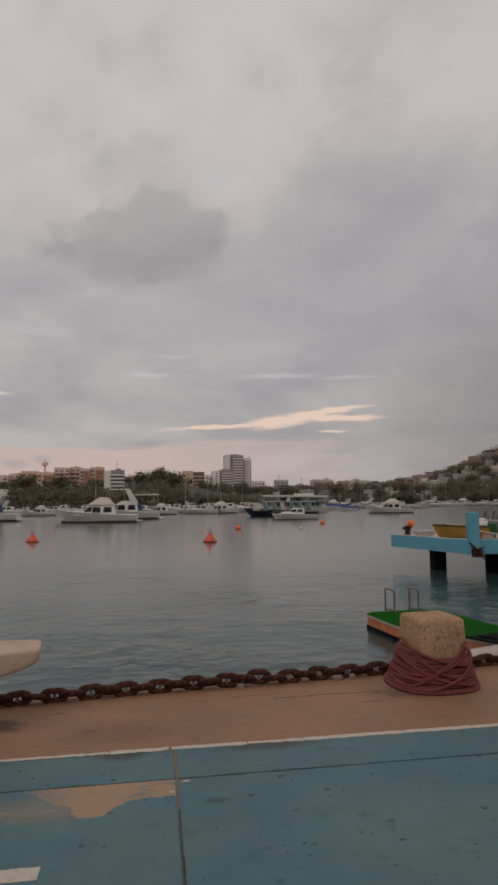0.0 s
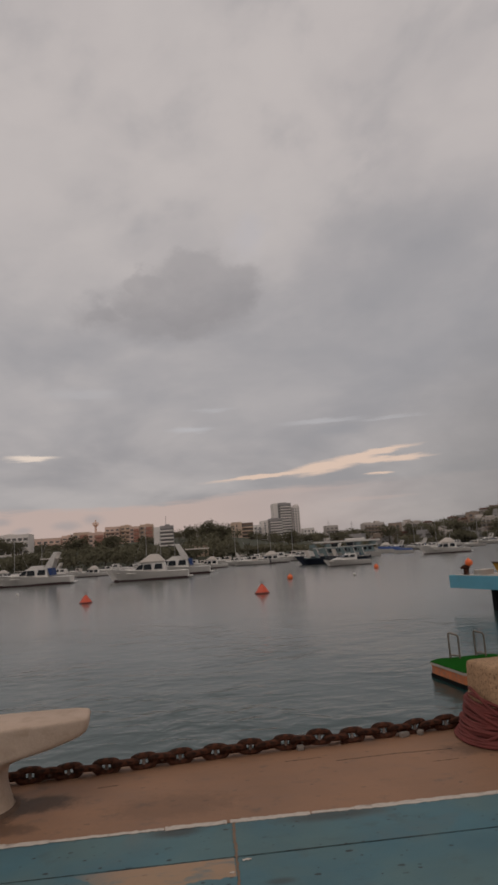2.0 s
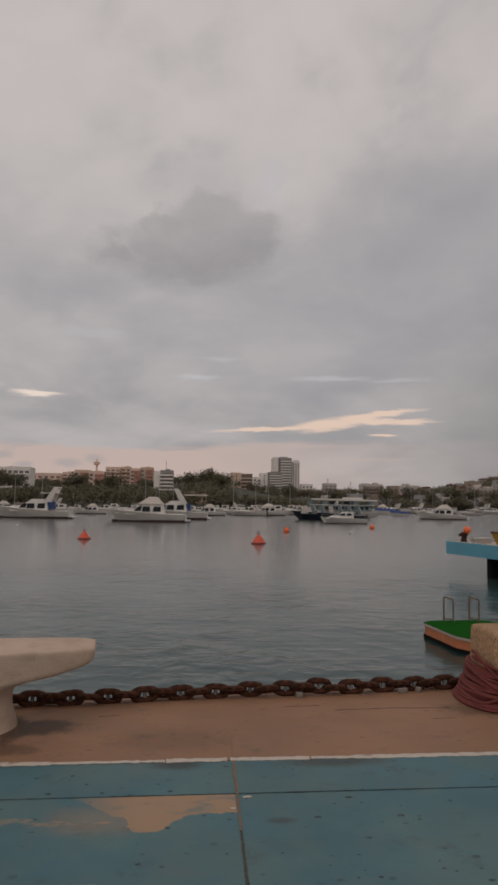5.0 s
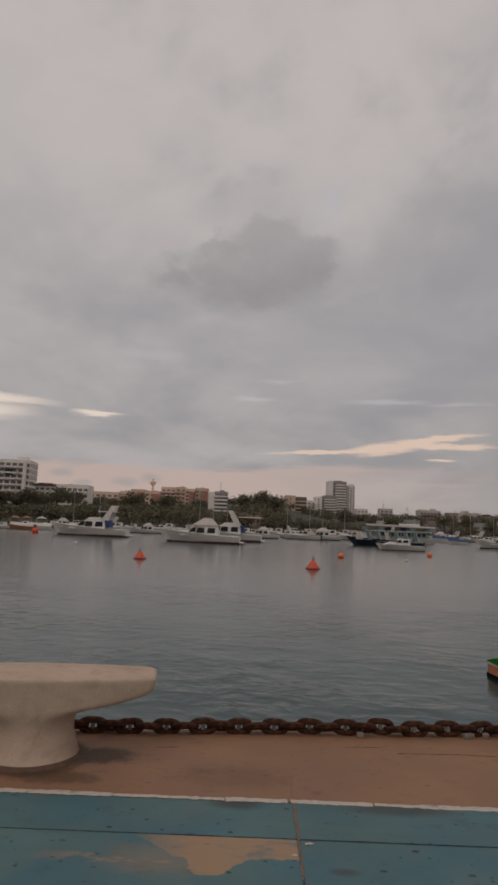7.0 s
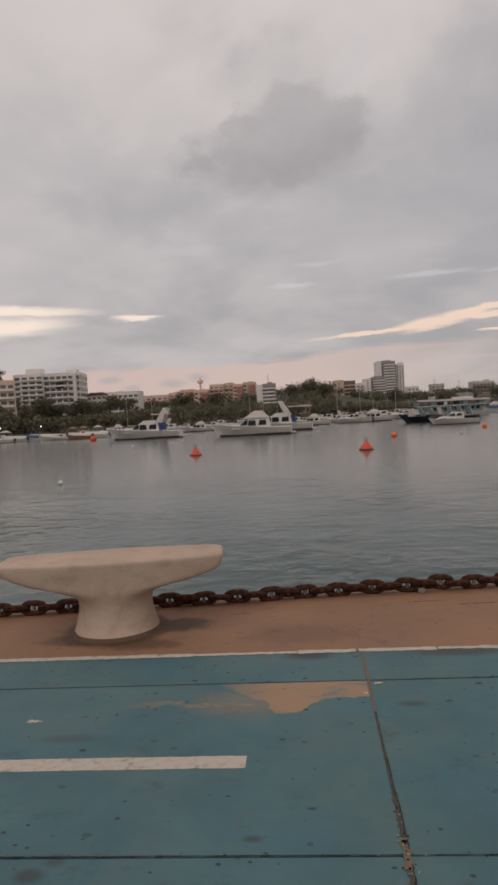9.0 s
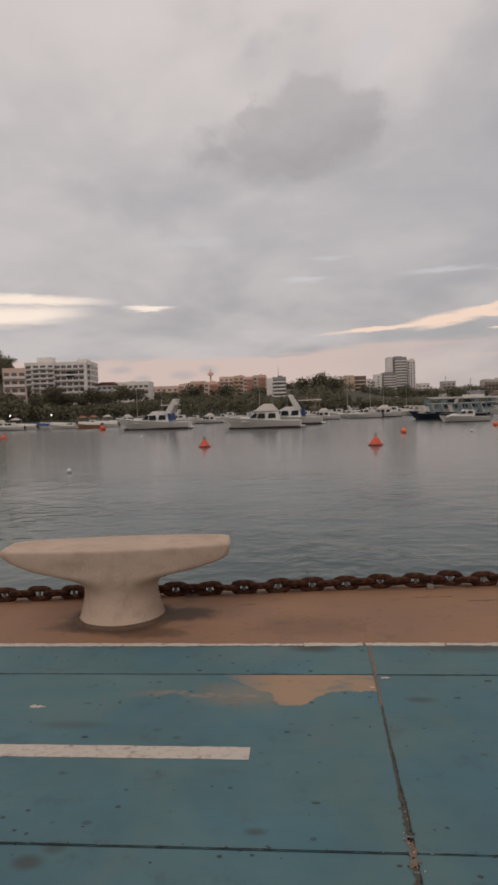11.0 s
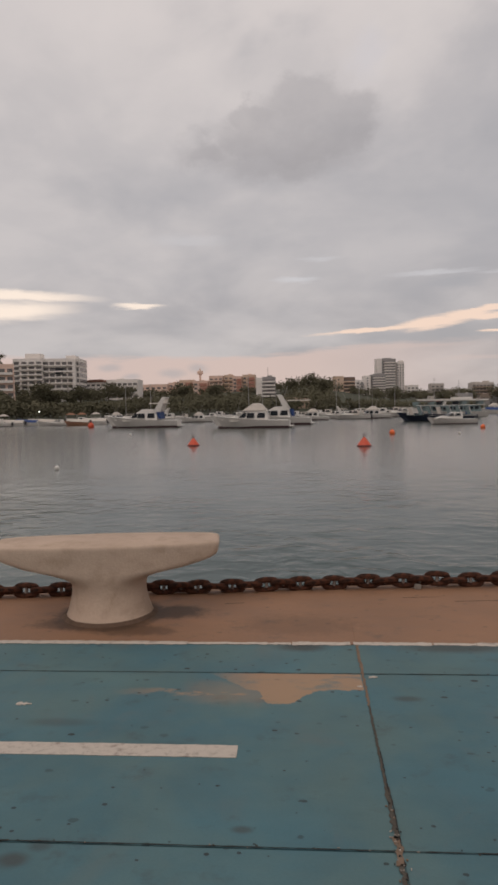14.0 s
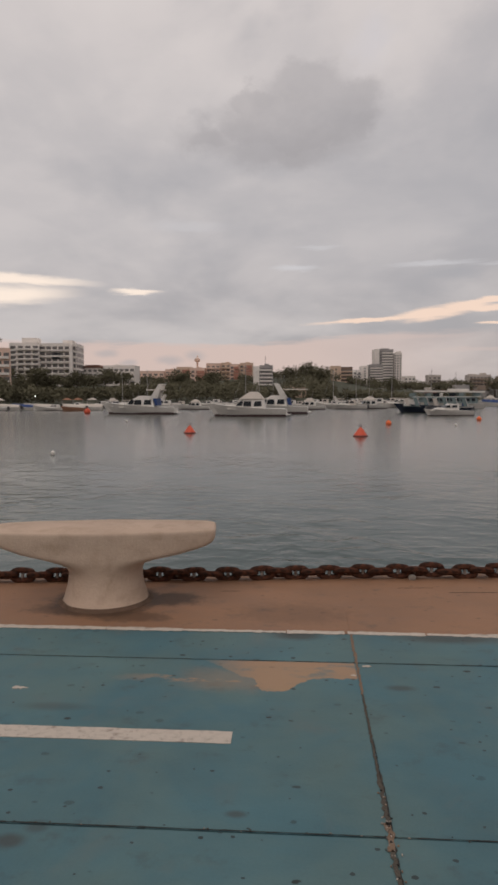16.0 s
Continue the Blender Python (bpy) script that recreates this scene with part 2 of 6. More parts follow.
def mat_paving(name, base, bare, worn, patch=False, deep=None):
    """Painted concrete: two-scale paint variation, scuffs, small chips and dark specks; patch: the paint is gone in one ragged place by the joint."""
    m = bpy.data.materials.new(name)
    m.use_nodes = True
    nt = m.node_tree
    b = nt.nodes["Principled BSDF"]
    pos = nt.nodes.new("ShaderNodeNewGeometry").outputs["Position"]
    sep = nt.nodes.new("ShaderNodeSeparateXYZ")
    nt.links.new(pos, sep.inputs[0])
    x, y = sep.outputs[0], sep.outputs[1]
    long_ = combine(nt, calc(nt, "MULTIPLY", x, 0.45), y)
    big = noise_tex(nt, pos, 0.8, 4, 0.6)
    mid = noise_tex(nt, long_, 3.5, 5, 0.65)
    grain = noise_tex(nt, pos, 90, 3, 0.6)
    f = calc(nt, "ADD", calc(nt, "MULTIPLY", calc(nt, "SUBTRACT", big, 0.5), 0.55), calc(nt, "MULTIPLY", calc(nt, "SUBTRACT", mid, 0.5), 0.5))
    f = calc(nt, "ADD", calc(nt, "ADD", f, calc(nt, "MULTIPLY", calc(nt, "SUBTRACT", grain, 0.5), 0.18)), 1.0)
    hue = blend(nt, ramp(nt, noise_tex(nt, pos, 1.3, 4, 0.6, 0.3), 0.35, 0.65), base, deep or base)
    col = blend(nt, 1.0, hue, combine(nt, f, f, f), "MULTIPLY")
    col = blend(nt, calc(nt, "MULTIPLY", ramp(nt, noise_tex(nt, pos, 2.0, 5, 0.6, 0.5), 0.54, 0.72), 0.5), col, worn)
    # dark specks and scuffs
    vor = nt.nodes.new("ShaderNodeTexVoronoi")
    vor.inputs["Scale"].default_value = 15.0
    vor.inputs["Randomness"].default_value = 1.0
    nt.links.new(combine(nt, calc(nt, "MULTIPLY", x, 0.6), y), vor.inputs["Vector"])
    pick = nt.nodes.new("ShaderNodeSeparateXYZ")
    nt.links.new(vor.outputs["Color"], pick.inputs[0])
    size = ramp(nt, pick.outputs[0], 0.45, 1.0, -0.04, 0.2)
    dist = calc(nt, "ADD", vor.outputs["Distance"], calc(nt, "MULTIPLY", calc(nt, "SUBTRACT", noise_tex(nt, pos, 45, 3, 0.6), 0.5), 0.22))
    speck = ramp(nt, calc(nt, "SUBTRACT", dist, size), 0.02, -0.03)
    col = blend(nt, calc(nt, "MULTIPLY", speck, ramp(nt, pick.outputs[1], 0.1, 0.9, 0.35, 0.95 if patch else 0.45)), col, (0.02, 0.026, 0.026))
    vor2 = nt.nodes.new("ShaderNodeTexVoronoi")
    vor2.inputs["Scale"].default_value = 26.0
    nt.links.new(combine(nt, calc(nt, "MULTIPLY", x, 0.75), y), vor2.inputs["Vector"])
    pick2 = nt.nodes.new("ShaderNodeSeparateXYZ")
    nt.links.new(vor2.outputs["Color"], pick2.inputs[0])
    size2 = ramp(nt, pick2.outputs[0], 0.72, 1.0, -0.05, 0.26)
    crowd = ramp(nt, noise_tex(nt, pos, 1.7, 3, 0.6), 0.42, 0.6, -0.12, 0.0)
    dist2 = calc(nt, "ADD", vor2.outputs["Distance"], calc(nt, "MULTIPLY", calc(nt, "SUBTRACT", noise_tex(nt, pos, 80, 3, 0.6), 0.5), 0.2))
    speck2 = ramp(nt, calc(nt, "SUBTRACT", dist2, calc(nt, "ADD", size2, crowd)), 0.015, -0.02)
    col = blend(nt, calc(nt, "MULTIPLY", speck2, 0.85 if patch else 0.15), col, (0.022, 0.028, 0.03))
    scuff = ramp(nt, noise_tex(nt, combine(nt, calc(nt, "MULTIPLY", x, 1.1), calc(nt, "MULTIPLY", y, 1.6)), 3.0, 6, 0.7), 0.55, 0.70)
    col = blend(nt, calc(nt, "MULTIPLY", scuff, 0.4), col, (0.05, 0.055, 0.055))
    if patch:
        rag = calc(nt, "MULTIPLY", calc(nt, "SUBTRACT", noise_tex(nt, pos, 8.0, 8, 0.7), 0.5), 0.15)
        wear = noise_tex(nt, long_, 6.0, 6, 0.7)
        # the lower edge steps down away from the joint
        low = calc(nt, "ADD", 3.385, calc(nt, "MULTIPLY", ramp(nt, x, 0.46, 0.25), -0.165))
        low = calc(nt, "ADD", calc(nt, "ADD", low, calc(nt, "ADD", calc(nt, "MULTIPLY", ramp(nt, calc(nt, "ADD", x, calc(nt, "MULTIPLY", rag, 1.3)), 0.15, 0.09), 0.15), calc(nt, "MULTIPLY", ramp(nt, x, 0.12, -0.3), 0.26))), rag)
        body = ramp(nt, y, calc(nt, "SUBTRACT", low, 0.008), calc(nt, "ADD", low, 0.008))
        body = calc(nt, "MULTIPLY", body, calc(nt, "MULTIPLY", ramp(nt, x, 0.695, 0.685), ramp(nt, y, 3.606, 3.598)))
        body = calc(nt, "MULTIPLY", body, ramp(nt, calc(nt, "ADD", x, calc(nt, "MULTIPLY", rag, 2.0)), -0.3, 0.16))
        body = calc(nt, "MULTIPLY", body, ramp(nt, wear, 0.36, 0.5, 0.35, 0.85))
        haze = ramp(nt, calc(nt, "ABSOLUTE", calc(nt, "SUBTRACT", calc(nt, "ADD", y, rag), 3.34)), 0.2, 0.05)
        haze = calc(nt, "MULTIPLY", haze, calc(nt, "MULTIPLY", ramp(nt, x, -0.4, -0.1), ramp(nt, x, 0.22, 0.1)))
        tail = ramp(nt, calc(nt, "ABSOLUTE", calc(nt, "SUBTRACT", calc(nt, "ADD", y, calc(nt, "MULTIPLY", rag, 0.6)), 3.345)), 0.06, 0.015)
        tail = calc(nt, "MULTIPLY", tail, calc(nt, "MULTIPLY", ramp(nt, x, -0.8, -0.2), ramp(nt, x, 0.1, 0.0)))
        tail = calc(nt, "MULTIPLY", tail, ramp(nt, noise_tex(nt, long_, 9.0, 5, 0.7), 0.45, 0.56))
        bared = calc(nt, "MAXIMUM", body, calc(nt, "MAXIMUM", calc(nt, "MULTIPLY", haze, 0.3), calc(nt, "MULTIPLY", tail, 0.75)))
        col = blend(nt, bared, col, bare)
        for cx, cy, rx, ry, amt in ((0.36, 4.02, 0.20, 0.09, 0.75), (1.35, 4.02, 0.42, 0.10, 0.7), (0.91, 3.29, 0.1, 0.04, 0.6), (-0.70, 2.0, 0.07, 0.045, 0.7), (-0.63, 2.08, 0.05, 0.04, 0.5), (0.10, 2.19, 0.05, 0.025, 0.6), (-0.9, 2.98, 0.22, 0.05, 0.35)):
            p = calc(nt, "POWER", calc(nt, "ABSOLUTE", calc(nt, "DIVIDE", calc(nt, "SUBTRACT", x, cx), rx)), 2.0)
            q = calc(nt, "POWER", calc(nt, "ABSOLUTE", calc(nt, "DIVIDE", calc(nt, "SUBTRACT", y, cy), ry)), 2.0)
            r = calc(nt, "ADD", calc(nt, "SQRT", calc(nt, "ADD", p, q)), calc(nt, "MULTIPLY", rag, 3.0))
            col = blend(nt, calc(nt, "MULTIPLY", ramp(nt, r, 1.2, 0.3), amt), col, (0.045, 0.042, 0.038))
    nt.links.new(col, b.inputs["Base Color"])
    nt.links.new(calc(nt, "ADD", 0.5, calc(nt, "MULTIPLY", mid, 0.25)), b.inputs["Roughness"])
    b.inputs["Specular IOR Level"].default_value = 0.35
    bp = nt.nodes.new("ShaderNodeBump")
    bp.inputs["Strength"].default_value = 0.3
    bp.inputs["Distance"].default_value = 0.004
    nt.links.new(calc(nt, "ADD", grain, mid), bp.inputs["Height"])
    nt.links.new(bp.outputs[0], b.inputs["Normal"])
    return m


def mat_border():
    """Brown-painted concrete with dark damp stains beside the mooring block and along the line."""
    m = mat_paving("brown_painted_concrete", (0.262, 0.141, 0.080), (0.3, 0.2, 0.14), (0.21, 0.128, 0.09))
    nt = m.node_tree
    b = nt.nodes["Principled BSDF"]
    col = b.inputs["Base Color"].links[0].from_socket
    pos = nt.nodes.new("ShaderNodeNewGeometry").outputs["Position"]
    sep = nt.nodes.new("ShaderNodeSeparateXYZ")
    nt.links.new(pos, sep.inputs[0])
    x, y = sep.outputs[0], sep.outputs[1]
    rag = calc(nt, "MULTIPLY", calc(nt, "SUBTRACT", noise_tex(nt, pos, 9.0, 8, 0.78), 0.5), 2.0)
    for cx, cy, rx, ry, amt in ((-0.62, 4.74, 0.30, 0.18, 0.85), (-0.85, 4.32, 0.34, 0.12, 0.6), (-1.38, 4.45, 0.3, 0.14, 0.6), (0.35, 4.45, 0.5, 0.25, 0.3), (2.9, 5.0, 0.5, 0.2, 0.55)):
        p = calc(nt, "POWER", calc(nt, "ABSOLUTE", calc(nt, "DIVIDE", calc(nt, "SUBTRACT", x, cx), rx)), 2.0)
        q = calc(nt, "POWER", calc(nt, "ABSOLUTE", calc(nt, "DIVIDE", calc(nt, "SUBTRACT", y, cy), ry)), 2.0)
        r = calc(nt, "ADD", calc(nt, "SQRT", calc(nt, "ADD", p, q)), rag)
        col = blend(nt, calc(nt, "MULTIPLY", ramp(nt, r, 1.15, 0.5), amt), col, (0.055, 0.031, 0.019))
    p = calc(nt, "POWER", calc(nt, "ABSOLUTE", calc(nt, "ADD", x, 1.12)), 2.0)
    q = calc(nt, "POWER", calc(nt, "ABSOLUTE", calc(nt, "SUBTRACT", y, 4.68)), 2.0)
    r = calc(nt, "ADD", calc(nt, "SQRT", calc(nt, "ADD", p, q)), calc(nt, "MULTIPLY", rag, 0.14))
    col = blend(nt, calc(nt, "MULTIPLY", ramp(nt, r, 0.46, 0.36), 0.75), col, (0.06, 0.034, 0.021))
    nt.links.new(col, b.inputs["Base Color"])
    return m


def mat_line():
    """White road paint, worn through to the ground in places."""
    m = bpy.data.materials.new("worn_white_paint")
    m.use_nodes = True
    nt = m.node_tree
    b = nt.nodes["Principled BSDF"]
    pos = nt.nodes.new("ShaderNodeNewGeometry").outputs["Position"]
    n = noise_tex(nt, pos, 7.0, 6, 0.7)
    col = blend(nt, ramp(nt, noise_tex(nt, pos, 25, 5, 0.7), 0.45, 0.75), (0.50, 0.435, 0.37), (0.33, 0.28, 0.235))
    nt.links.new(blend(nt, ramp(nt, n, 0.56, 0.70, 0.0, 0.8), col, (0.2, 0.155, 0.13)), b.inputs["Base Color"])
    b.inputs["Roughness"].default_value = 0.7
    return m


def mat_glass_dark(name="tinted_glass", base=(0.02, 0.025, 0.03)):
    m = bpy.data.materials.new(name)
    m.use_nodes = True
    b = m.node_tree.nodes["Principled BSDF"]
    b.inputs["Base Color"].default_value = (*base, 1)
    b.inputs["Roughness"].default_value = 0.15
    b.inputs["Specular IOR Level"].default_value = 0.25
    return m


WAVE = 0.066
WATER = mat_water()
BLUE = mat_paving("blue_painted_concrete", (0.086, 0.152, 0.155), (0.37, 0.222, 0.124), (0.115, 0.135, 0.13), patch=True, deep=(0.058, 0.136, 0.162))
BROWN = mat_border()
LINE = mat_line()
CONCRETE = mat("cast_concrete", (0.50, 0.372, 0.282), 0.85, vary=0.22, scale=2.2, fine=60, bump=0.35, dirt=(0.33, 0.235, 0.16), dirt_at=(0.42, 0.82))
STONE = mat("speckled_coral_stone", (0.44, 0.28, 0.165), 0.95, vary=0.6, scale=4, fine=80, bump=1.0, dirt=(0.105, 0.058, 0.034), dirt_at=(0.48, 0.68), dirt_scale=12, spec=0.15)
RUST = mat("rusty_iron", (0.088, 0.033, 0.018), 0.9, metal=0.0, vary=0.6, scale=9, fine=90, bump=0.8, dirt=(0.014, 0.008, 0.006), dirt_at=(0.42, 0.6), spec=0.2)
STUD = mat("bare_rubbed_iron", (0.20, 0.165, 0.145), 0.6, metal=0.3, vary=0.3, scale=20, fine=90)
ROPE = mat("faded_red_rope", (0.155, 0.034, 0.028), 0.9, vary=0.5, scale=8, fine=150, bump=0.6)
QUAY = mat("quay_concrete", (0.22, 0.19, 0.16), 0.9, vary=0.3, scale=1.5, fine=30, bump=0.4)
PIERBLUE = mat("light_blue_painted_concrete", (0.115, 0.35, 0.46), 0.65, vary=0.2, scale=1.6, fine=20, dirt=(0.08, 0.2, 0.24), dirt_at=(0.6, 0.8))
DECKGREY = mat("worn_deck_concrete", (0.42, 0.36, 0.31), 0.85, vary=0.25, scale=1.5, fine=25)
BLACK = mat("weed_and_shade_black", (0.008, 0.008, 0.008), 0.95, vary=0.4, scale=3, spec=0.1)
TURF = mat("green_artificial_turf", (0.006, 0.078, 0.004), 0.97, vary=0.3, scale=2, fine=80, bump=0.5, spec=0.05)
PILEGREEN = mat("weathered_green_pile_paint", (0.15, 0.2, 0.15), 0.9, vary=0.4, scale=4, dirt=(0.10, 0.05, 0.03), dirt_at=(0.5, 0.65), spec=0.2)
FADEDORANGE = mat("weathered_orange_paint", (0.52, 0.17, 0.07), 0.8, vary=0.4, scale=4, dirt=(0.24, 0.18, 0.14), dirt_at=(0.52, 0.64))
CANOPYORANGE = mat("dull_orange_canvas", (0.30, 0.15, 0.09), 0.9, vary=0.3, scale=3)
STEEL = mat("worn_galvanised_tube", (0.20, 0.16, 0.13), 0.6, metal=0.4, vary=0.3, scale=8, dirt=(0.14, 0.07, 0.04), dirt_at=(0.55, 0.7))
DARKSTEEL = mat("dull_steel_tube", (0.10, 0.095, 0.098), 0.45, metal=0.6, vary=0.2, scale=6)
YELLOW = mat("yellow_boat_paint", (0.40, 0.205, 0.024), 0.5, vary=0.15, scale=2)
BINGREEN = mat("green_plastic", (0.02, 0.14, 0.04), 0.5, vary=0.15, scale=3)
BUOYRED = mat("red_orange_buoy_paint", (0.62, 0.085, 0.035), 0.55, vary=0.15, scale=4)
BUOYBASE = mat("dark_red_waterline_paint", (0.16, 0.03, 0.022), 0.6, vary=0.2, scale=5)
BALLORANGE = mat("bright_orange_vinyl", (0.85, 0.16, 0.04), 0.45, vary=0.08, scale=6)
HULLWHITE = mat("white_gelcoat", (0.68, 0.64, 0.59), 0.35, vary=0.12, scale=0.8, fine=12, bump=0.0, dirt=(0.42, 0.37, 0.32), dirt_at=(0.55, 0.8))
CANVAS = mat("cream_canvas", (0.56, 0.50, 0.44), 0.85, vary=0.15, scale=2)
HULLNAVY = mat("dark_navy_hull_paint", (0.018, 0.026, 0.045), 0.4, vary=0.2, scale=1)
BOOT = mat("dark_antifouling", (0.06, 0.03, 0.03), 0.7, vary=0.3, scale=2)
TARP = mat("blue_tarpaulin", (0.02, 0.05, 0.16), 0.7, vary=0.2, scale=2)
TEAL = mat("pale_teal_boat_paint", (0.16, 0.21, 0.21), 0.6, vary=0.2, scale=1)
ALU = mat("weathered_aluminium_spar", (0.42, 0.40, 0.38), 0.5, metal=0.5, vary=0.1)
GLASS = mat_glass_dark()
# pane colour raised to grey to stand for the sky mirrored in far windows
PANE = mat_glass_dark("sky_grey_window_pane", (0.15, 0.14, 0.135))
WALLWHITE = mat("white_stucco", (0.80, 0.735, 0.68), 0.85, vary=0.14, scale=0.15, fine=2, bump=0.0, dirt=(0.44, 0.39, 0.35), dirt_at=(0.55, 0.8))
WALLDIM = mat("weathered_white_stucco", (0.54, 0.48, 0.43), 0.85, vary=0.2, scale=0.15, fine=2, bump=0.0, dirt=(0.24, 0.2, 0.175), dirt_at=(0.5, 0.75), random=0.35)
WALLDUST = mat("dusty_tan_stucco", (0.30, 0.23, 0.18), 0.85, vary=0.2, scale=0.15, fine=2, bump=0.0, random=0.35)
GROUT = mat("soiled_brown_mortar", (0.115, 0.07, 0.045), 0.95, vary=0.6, scale=14, fine=90, bump=0.6)
CRACK = mat("dark_joint_dirt", (0.022, 0.02, 0.018), 0.95, vary=0.5, scale=14, fine=90, bump=0.4)
GUNWALE = mat("dark_worn_wood", (0.09, 0.055, 0.035), 0.8, vary=0.3, scale=6)
WALLGREY = mat("grey_stucco", (0.36, 0.34, 0.325), 0.85, vary=0.18, scale=0.15, fine=2, bump=0.0)
# white towers' wall colour darkened for the shade behind their balconies
WALLSHADE = mat("shaded_grey_loggia", (0.30, 0.28, 0.27), 0.85, vary=0.18, scale=0.15, fine=2, bump=0.0)
WALLTAN = mat("tan_stucco", (0.62, 0.455, 0.34), 0.85, vary=0.16, scale=0.15, fine=2, bump=0.0)
WALLPINK = mat("pale_peach_stucco", (0.72, 0.52, 0.42), 0.85, vary=0.16, scale=0.15, fine=2, bump=0.0)
WALLRED = mat("brick_red_stucco", (0.42, 0.2, 0.145), 0.85, vary=0.16, scale=0.15, fine=2, bump=0.0)
WALLBROWN = mat("dark_brown_balcony", (0.19, 0.13, 0.10), 0.85, vary=0.2, scale=0.2, fine=2, bump=0.0)
ROOFRED = mat("red_tile_roof", (0.19, 0.095, 0.07), 0.85, vary=0.25, scale=0.6, fine=5, bump=0.0)
LEAF = mat("dull_tree_foliage", (0.118, 0.108, 0.070), 0.9, vary=0.75, scale=0.09, fine=1.5, bump=0.0, island=0.15, spec=0.1)
BARK = mat("grey_bark", (0.10, 0.08, 0.06), 0.9, vary=0.3, scale=2)
SOIL = mat("scrub_covered_hillside", (0.060, 0.062, 0.038), 0.95, vary=0.5, scale=0.06, fine=0.6, bump=0.0, dirt=(0.13, 0.10, 0.075), dirt_at=(0.58, 0.75))
LAMPGLOW = bpy.data.materials.new("lit_lamp_globe")
LAMPGLOW.use_nodes = True
LAMPGLOW.node_tree.nodes["Principled BSDF"].inputs["Emission Color"].default_value = (1.0, 0.95, 0.85, 1)
LAMPGLOW.node_tree.nodes["Principled BSDF"].inputs["Emission Strength"].default_value = 2.5


# ---- mesh tools ----
def solid(bm, name, material):
    me = bpy.data.meshes.new(name)
    bm.to_mesh(me)
    bm.free()
    me.materials.append(material)
    return me


def part(name, bm, material, parent, label="", smooth=False):
    """Links a bmesh (or shared mesh data) as ONE mesh object under a thing or a part."""
    me = solid(bm, name, material) if isinstance(bm, bmesh.types.BMesh) else bm
    if smooth:
        me.polygons.foreach_set("use_smooth", [True] * len(me.polygons))
    ob = new(name, me)
    ob.parent = parent
    return tagged(ob, label)


def thing(name, label, category, at=(0, 0, 0), rz=0.0, group=""):
    ob = new(name)
    ob.empty_display_size = 0.2
    ob.matrix_basis = pose(*at, 0, 0, rz)
    return tagged(ob, label, category, group)


def struct(name, bm, material, label, category, smooth=False):
    me = solid(bm, name, material)
    if smooth:
        me.polygons.foreach_set("use_smooth", [True] * len(me.polygons))
    return tagged(new(name, me), label, category, kind="structure")


def box(bm, c, s, m=None, bevel=0.0):
    t = Matrix.Translation(c) @ Matrix.Diagonal((*s, 1))
    vs = bmesh.ops.create_cube(bm, size=1.0, matrix=(m @ t) if m else t)["verts"]
    if bevel:
        es = list({e for v in vs for e in v.link_edges})
        bmesh.ops.bevel(bm, geom=es, offset=bevel, segments=2, affect="EDGES", profile=0.6)
    return bm


def nb():
    return bmesh.new()


def tube(bm, pts, r, seg=8, closed=False, cap=True):
    """A round bar along points; r: one radius or one a point."""
    pts = [Vector(p) for p in pts]
    n = len(pts)
    rings, side = [], None
    for i, p in enumerate(pts):
        a = pts[(i - 1) % n] if closed or i else pts[0]
        b = pts[(i + 1) % n] if closed or i < n - 1 else pts[-1]
        d = (b - a).normalized()
        if side is None:
            side = d.orthogonal().normalized()
        side = (side - d * side.dot(d)).normalized()
        up = d.cross(side)
        rad = r[i] if isinstance(r, (list, tuple)) else r
        rings.append([bm.verts.new(p + (side * math.cos(k * math.tau / seg) + up * math.sin(k * math.tau / seg)) * rad) for k in range(seg)])
    for i in range(n if closed else n - 1):
        a, b = rings[i], rings[(i + 1) % n]
        off = 0
        if closed and i == n - 1:
            off = min(range(seg), key=lambda o: (a[0].co - b[o].co).length)
        for k in range(seg):
            bm.faces.new((a[k], a[(k + 1) % seg], b[(k + 1 + off) % seg], b[(k + off) % seg]))
    if cap and not closed:
        bm.faces.new(rings[0][::-1])
        bm.faces.new(rings[-1])
    return bm


def lathe(bm, profile, seg=24, at=(0, 0, 0)):
    """A turned body from (radius, height) pairs, closed at both ends."""
    rings = []
    for r, z in profile:
        rings.append([bm.verts.new((at[0] + r * math.cos(k * math.tau / seg), at[1] + r * math.sin(k * math.tau / seg), at[2] + z)) for k in range(seg)])
    for a, b in zip(rings, rings[1:]):
        for k in range(seg):
            bm.faces.new((a[k], a[(k + 1) % seg], b[(k + 1) % seg], b[k]))
    bm.faces.new(rings[0][::-1])
    bm.faces.new(rings[-1])
    return bm


def loft(bm, rings, cap=True, loop=True):
    """A skin over rings of equally many points."""
    vs = [[bm.verts.new(p) for p in ring] for ring in rings]
    n = len(vs[0])
    for a, b in zip(vs, vs[1:]):
        for k in range(n if loop else n - 1):
            bm.faces.new((a[k], a[(k + 1) % n], b[(k + 1) % n], b[k]))
    if cap:
        bm.faces.new(vs[0][::-1])
        bm.faces.new(vs[-1])
    bmesh.ops.recalc_face_normals(bm, faces=bm.faces)
    return bm


def prism(bm, outline, y0, y1):
    """A slab: an outline in x and z, from y0 to y1 (two widths may differ: y as pairs)."""
    a = [bm.verts.new((x, y0, z)) for x, z in outline]
    b = [bm.verts.new((x, y1, z)) for x, z in outline]
    n = len(outline)
    for k in range(n):
        bm.faces.new((a[k], a[(k + 1) % n], b[(k + 1) % n], b[k]))
    bm.faces.new(a[::-1])
    bm.faces.new(b)
    bmesh.ops.recalc_face_normals(bm, faces=bm.faces)
    return bm


def table(x, rows):
    """A value between rows of (x, value)."""
    return float(np.interp(x, [r[0] for r in rows], [r[1] for r in rows]))


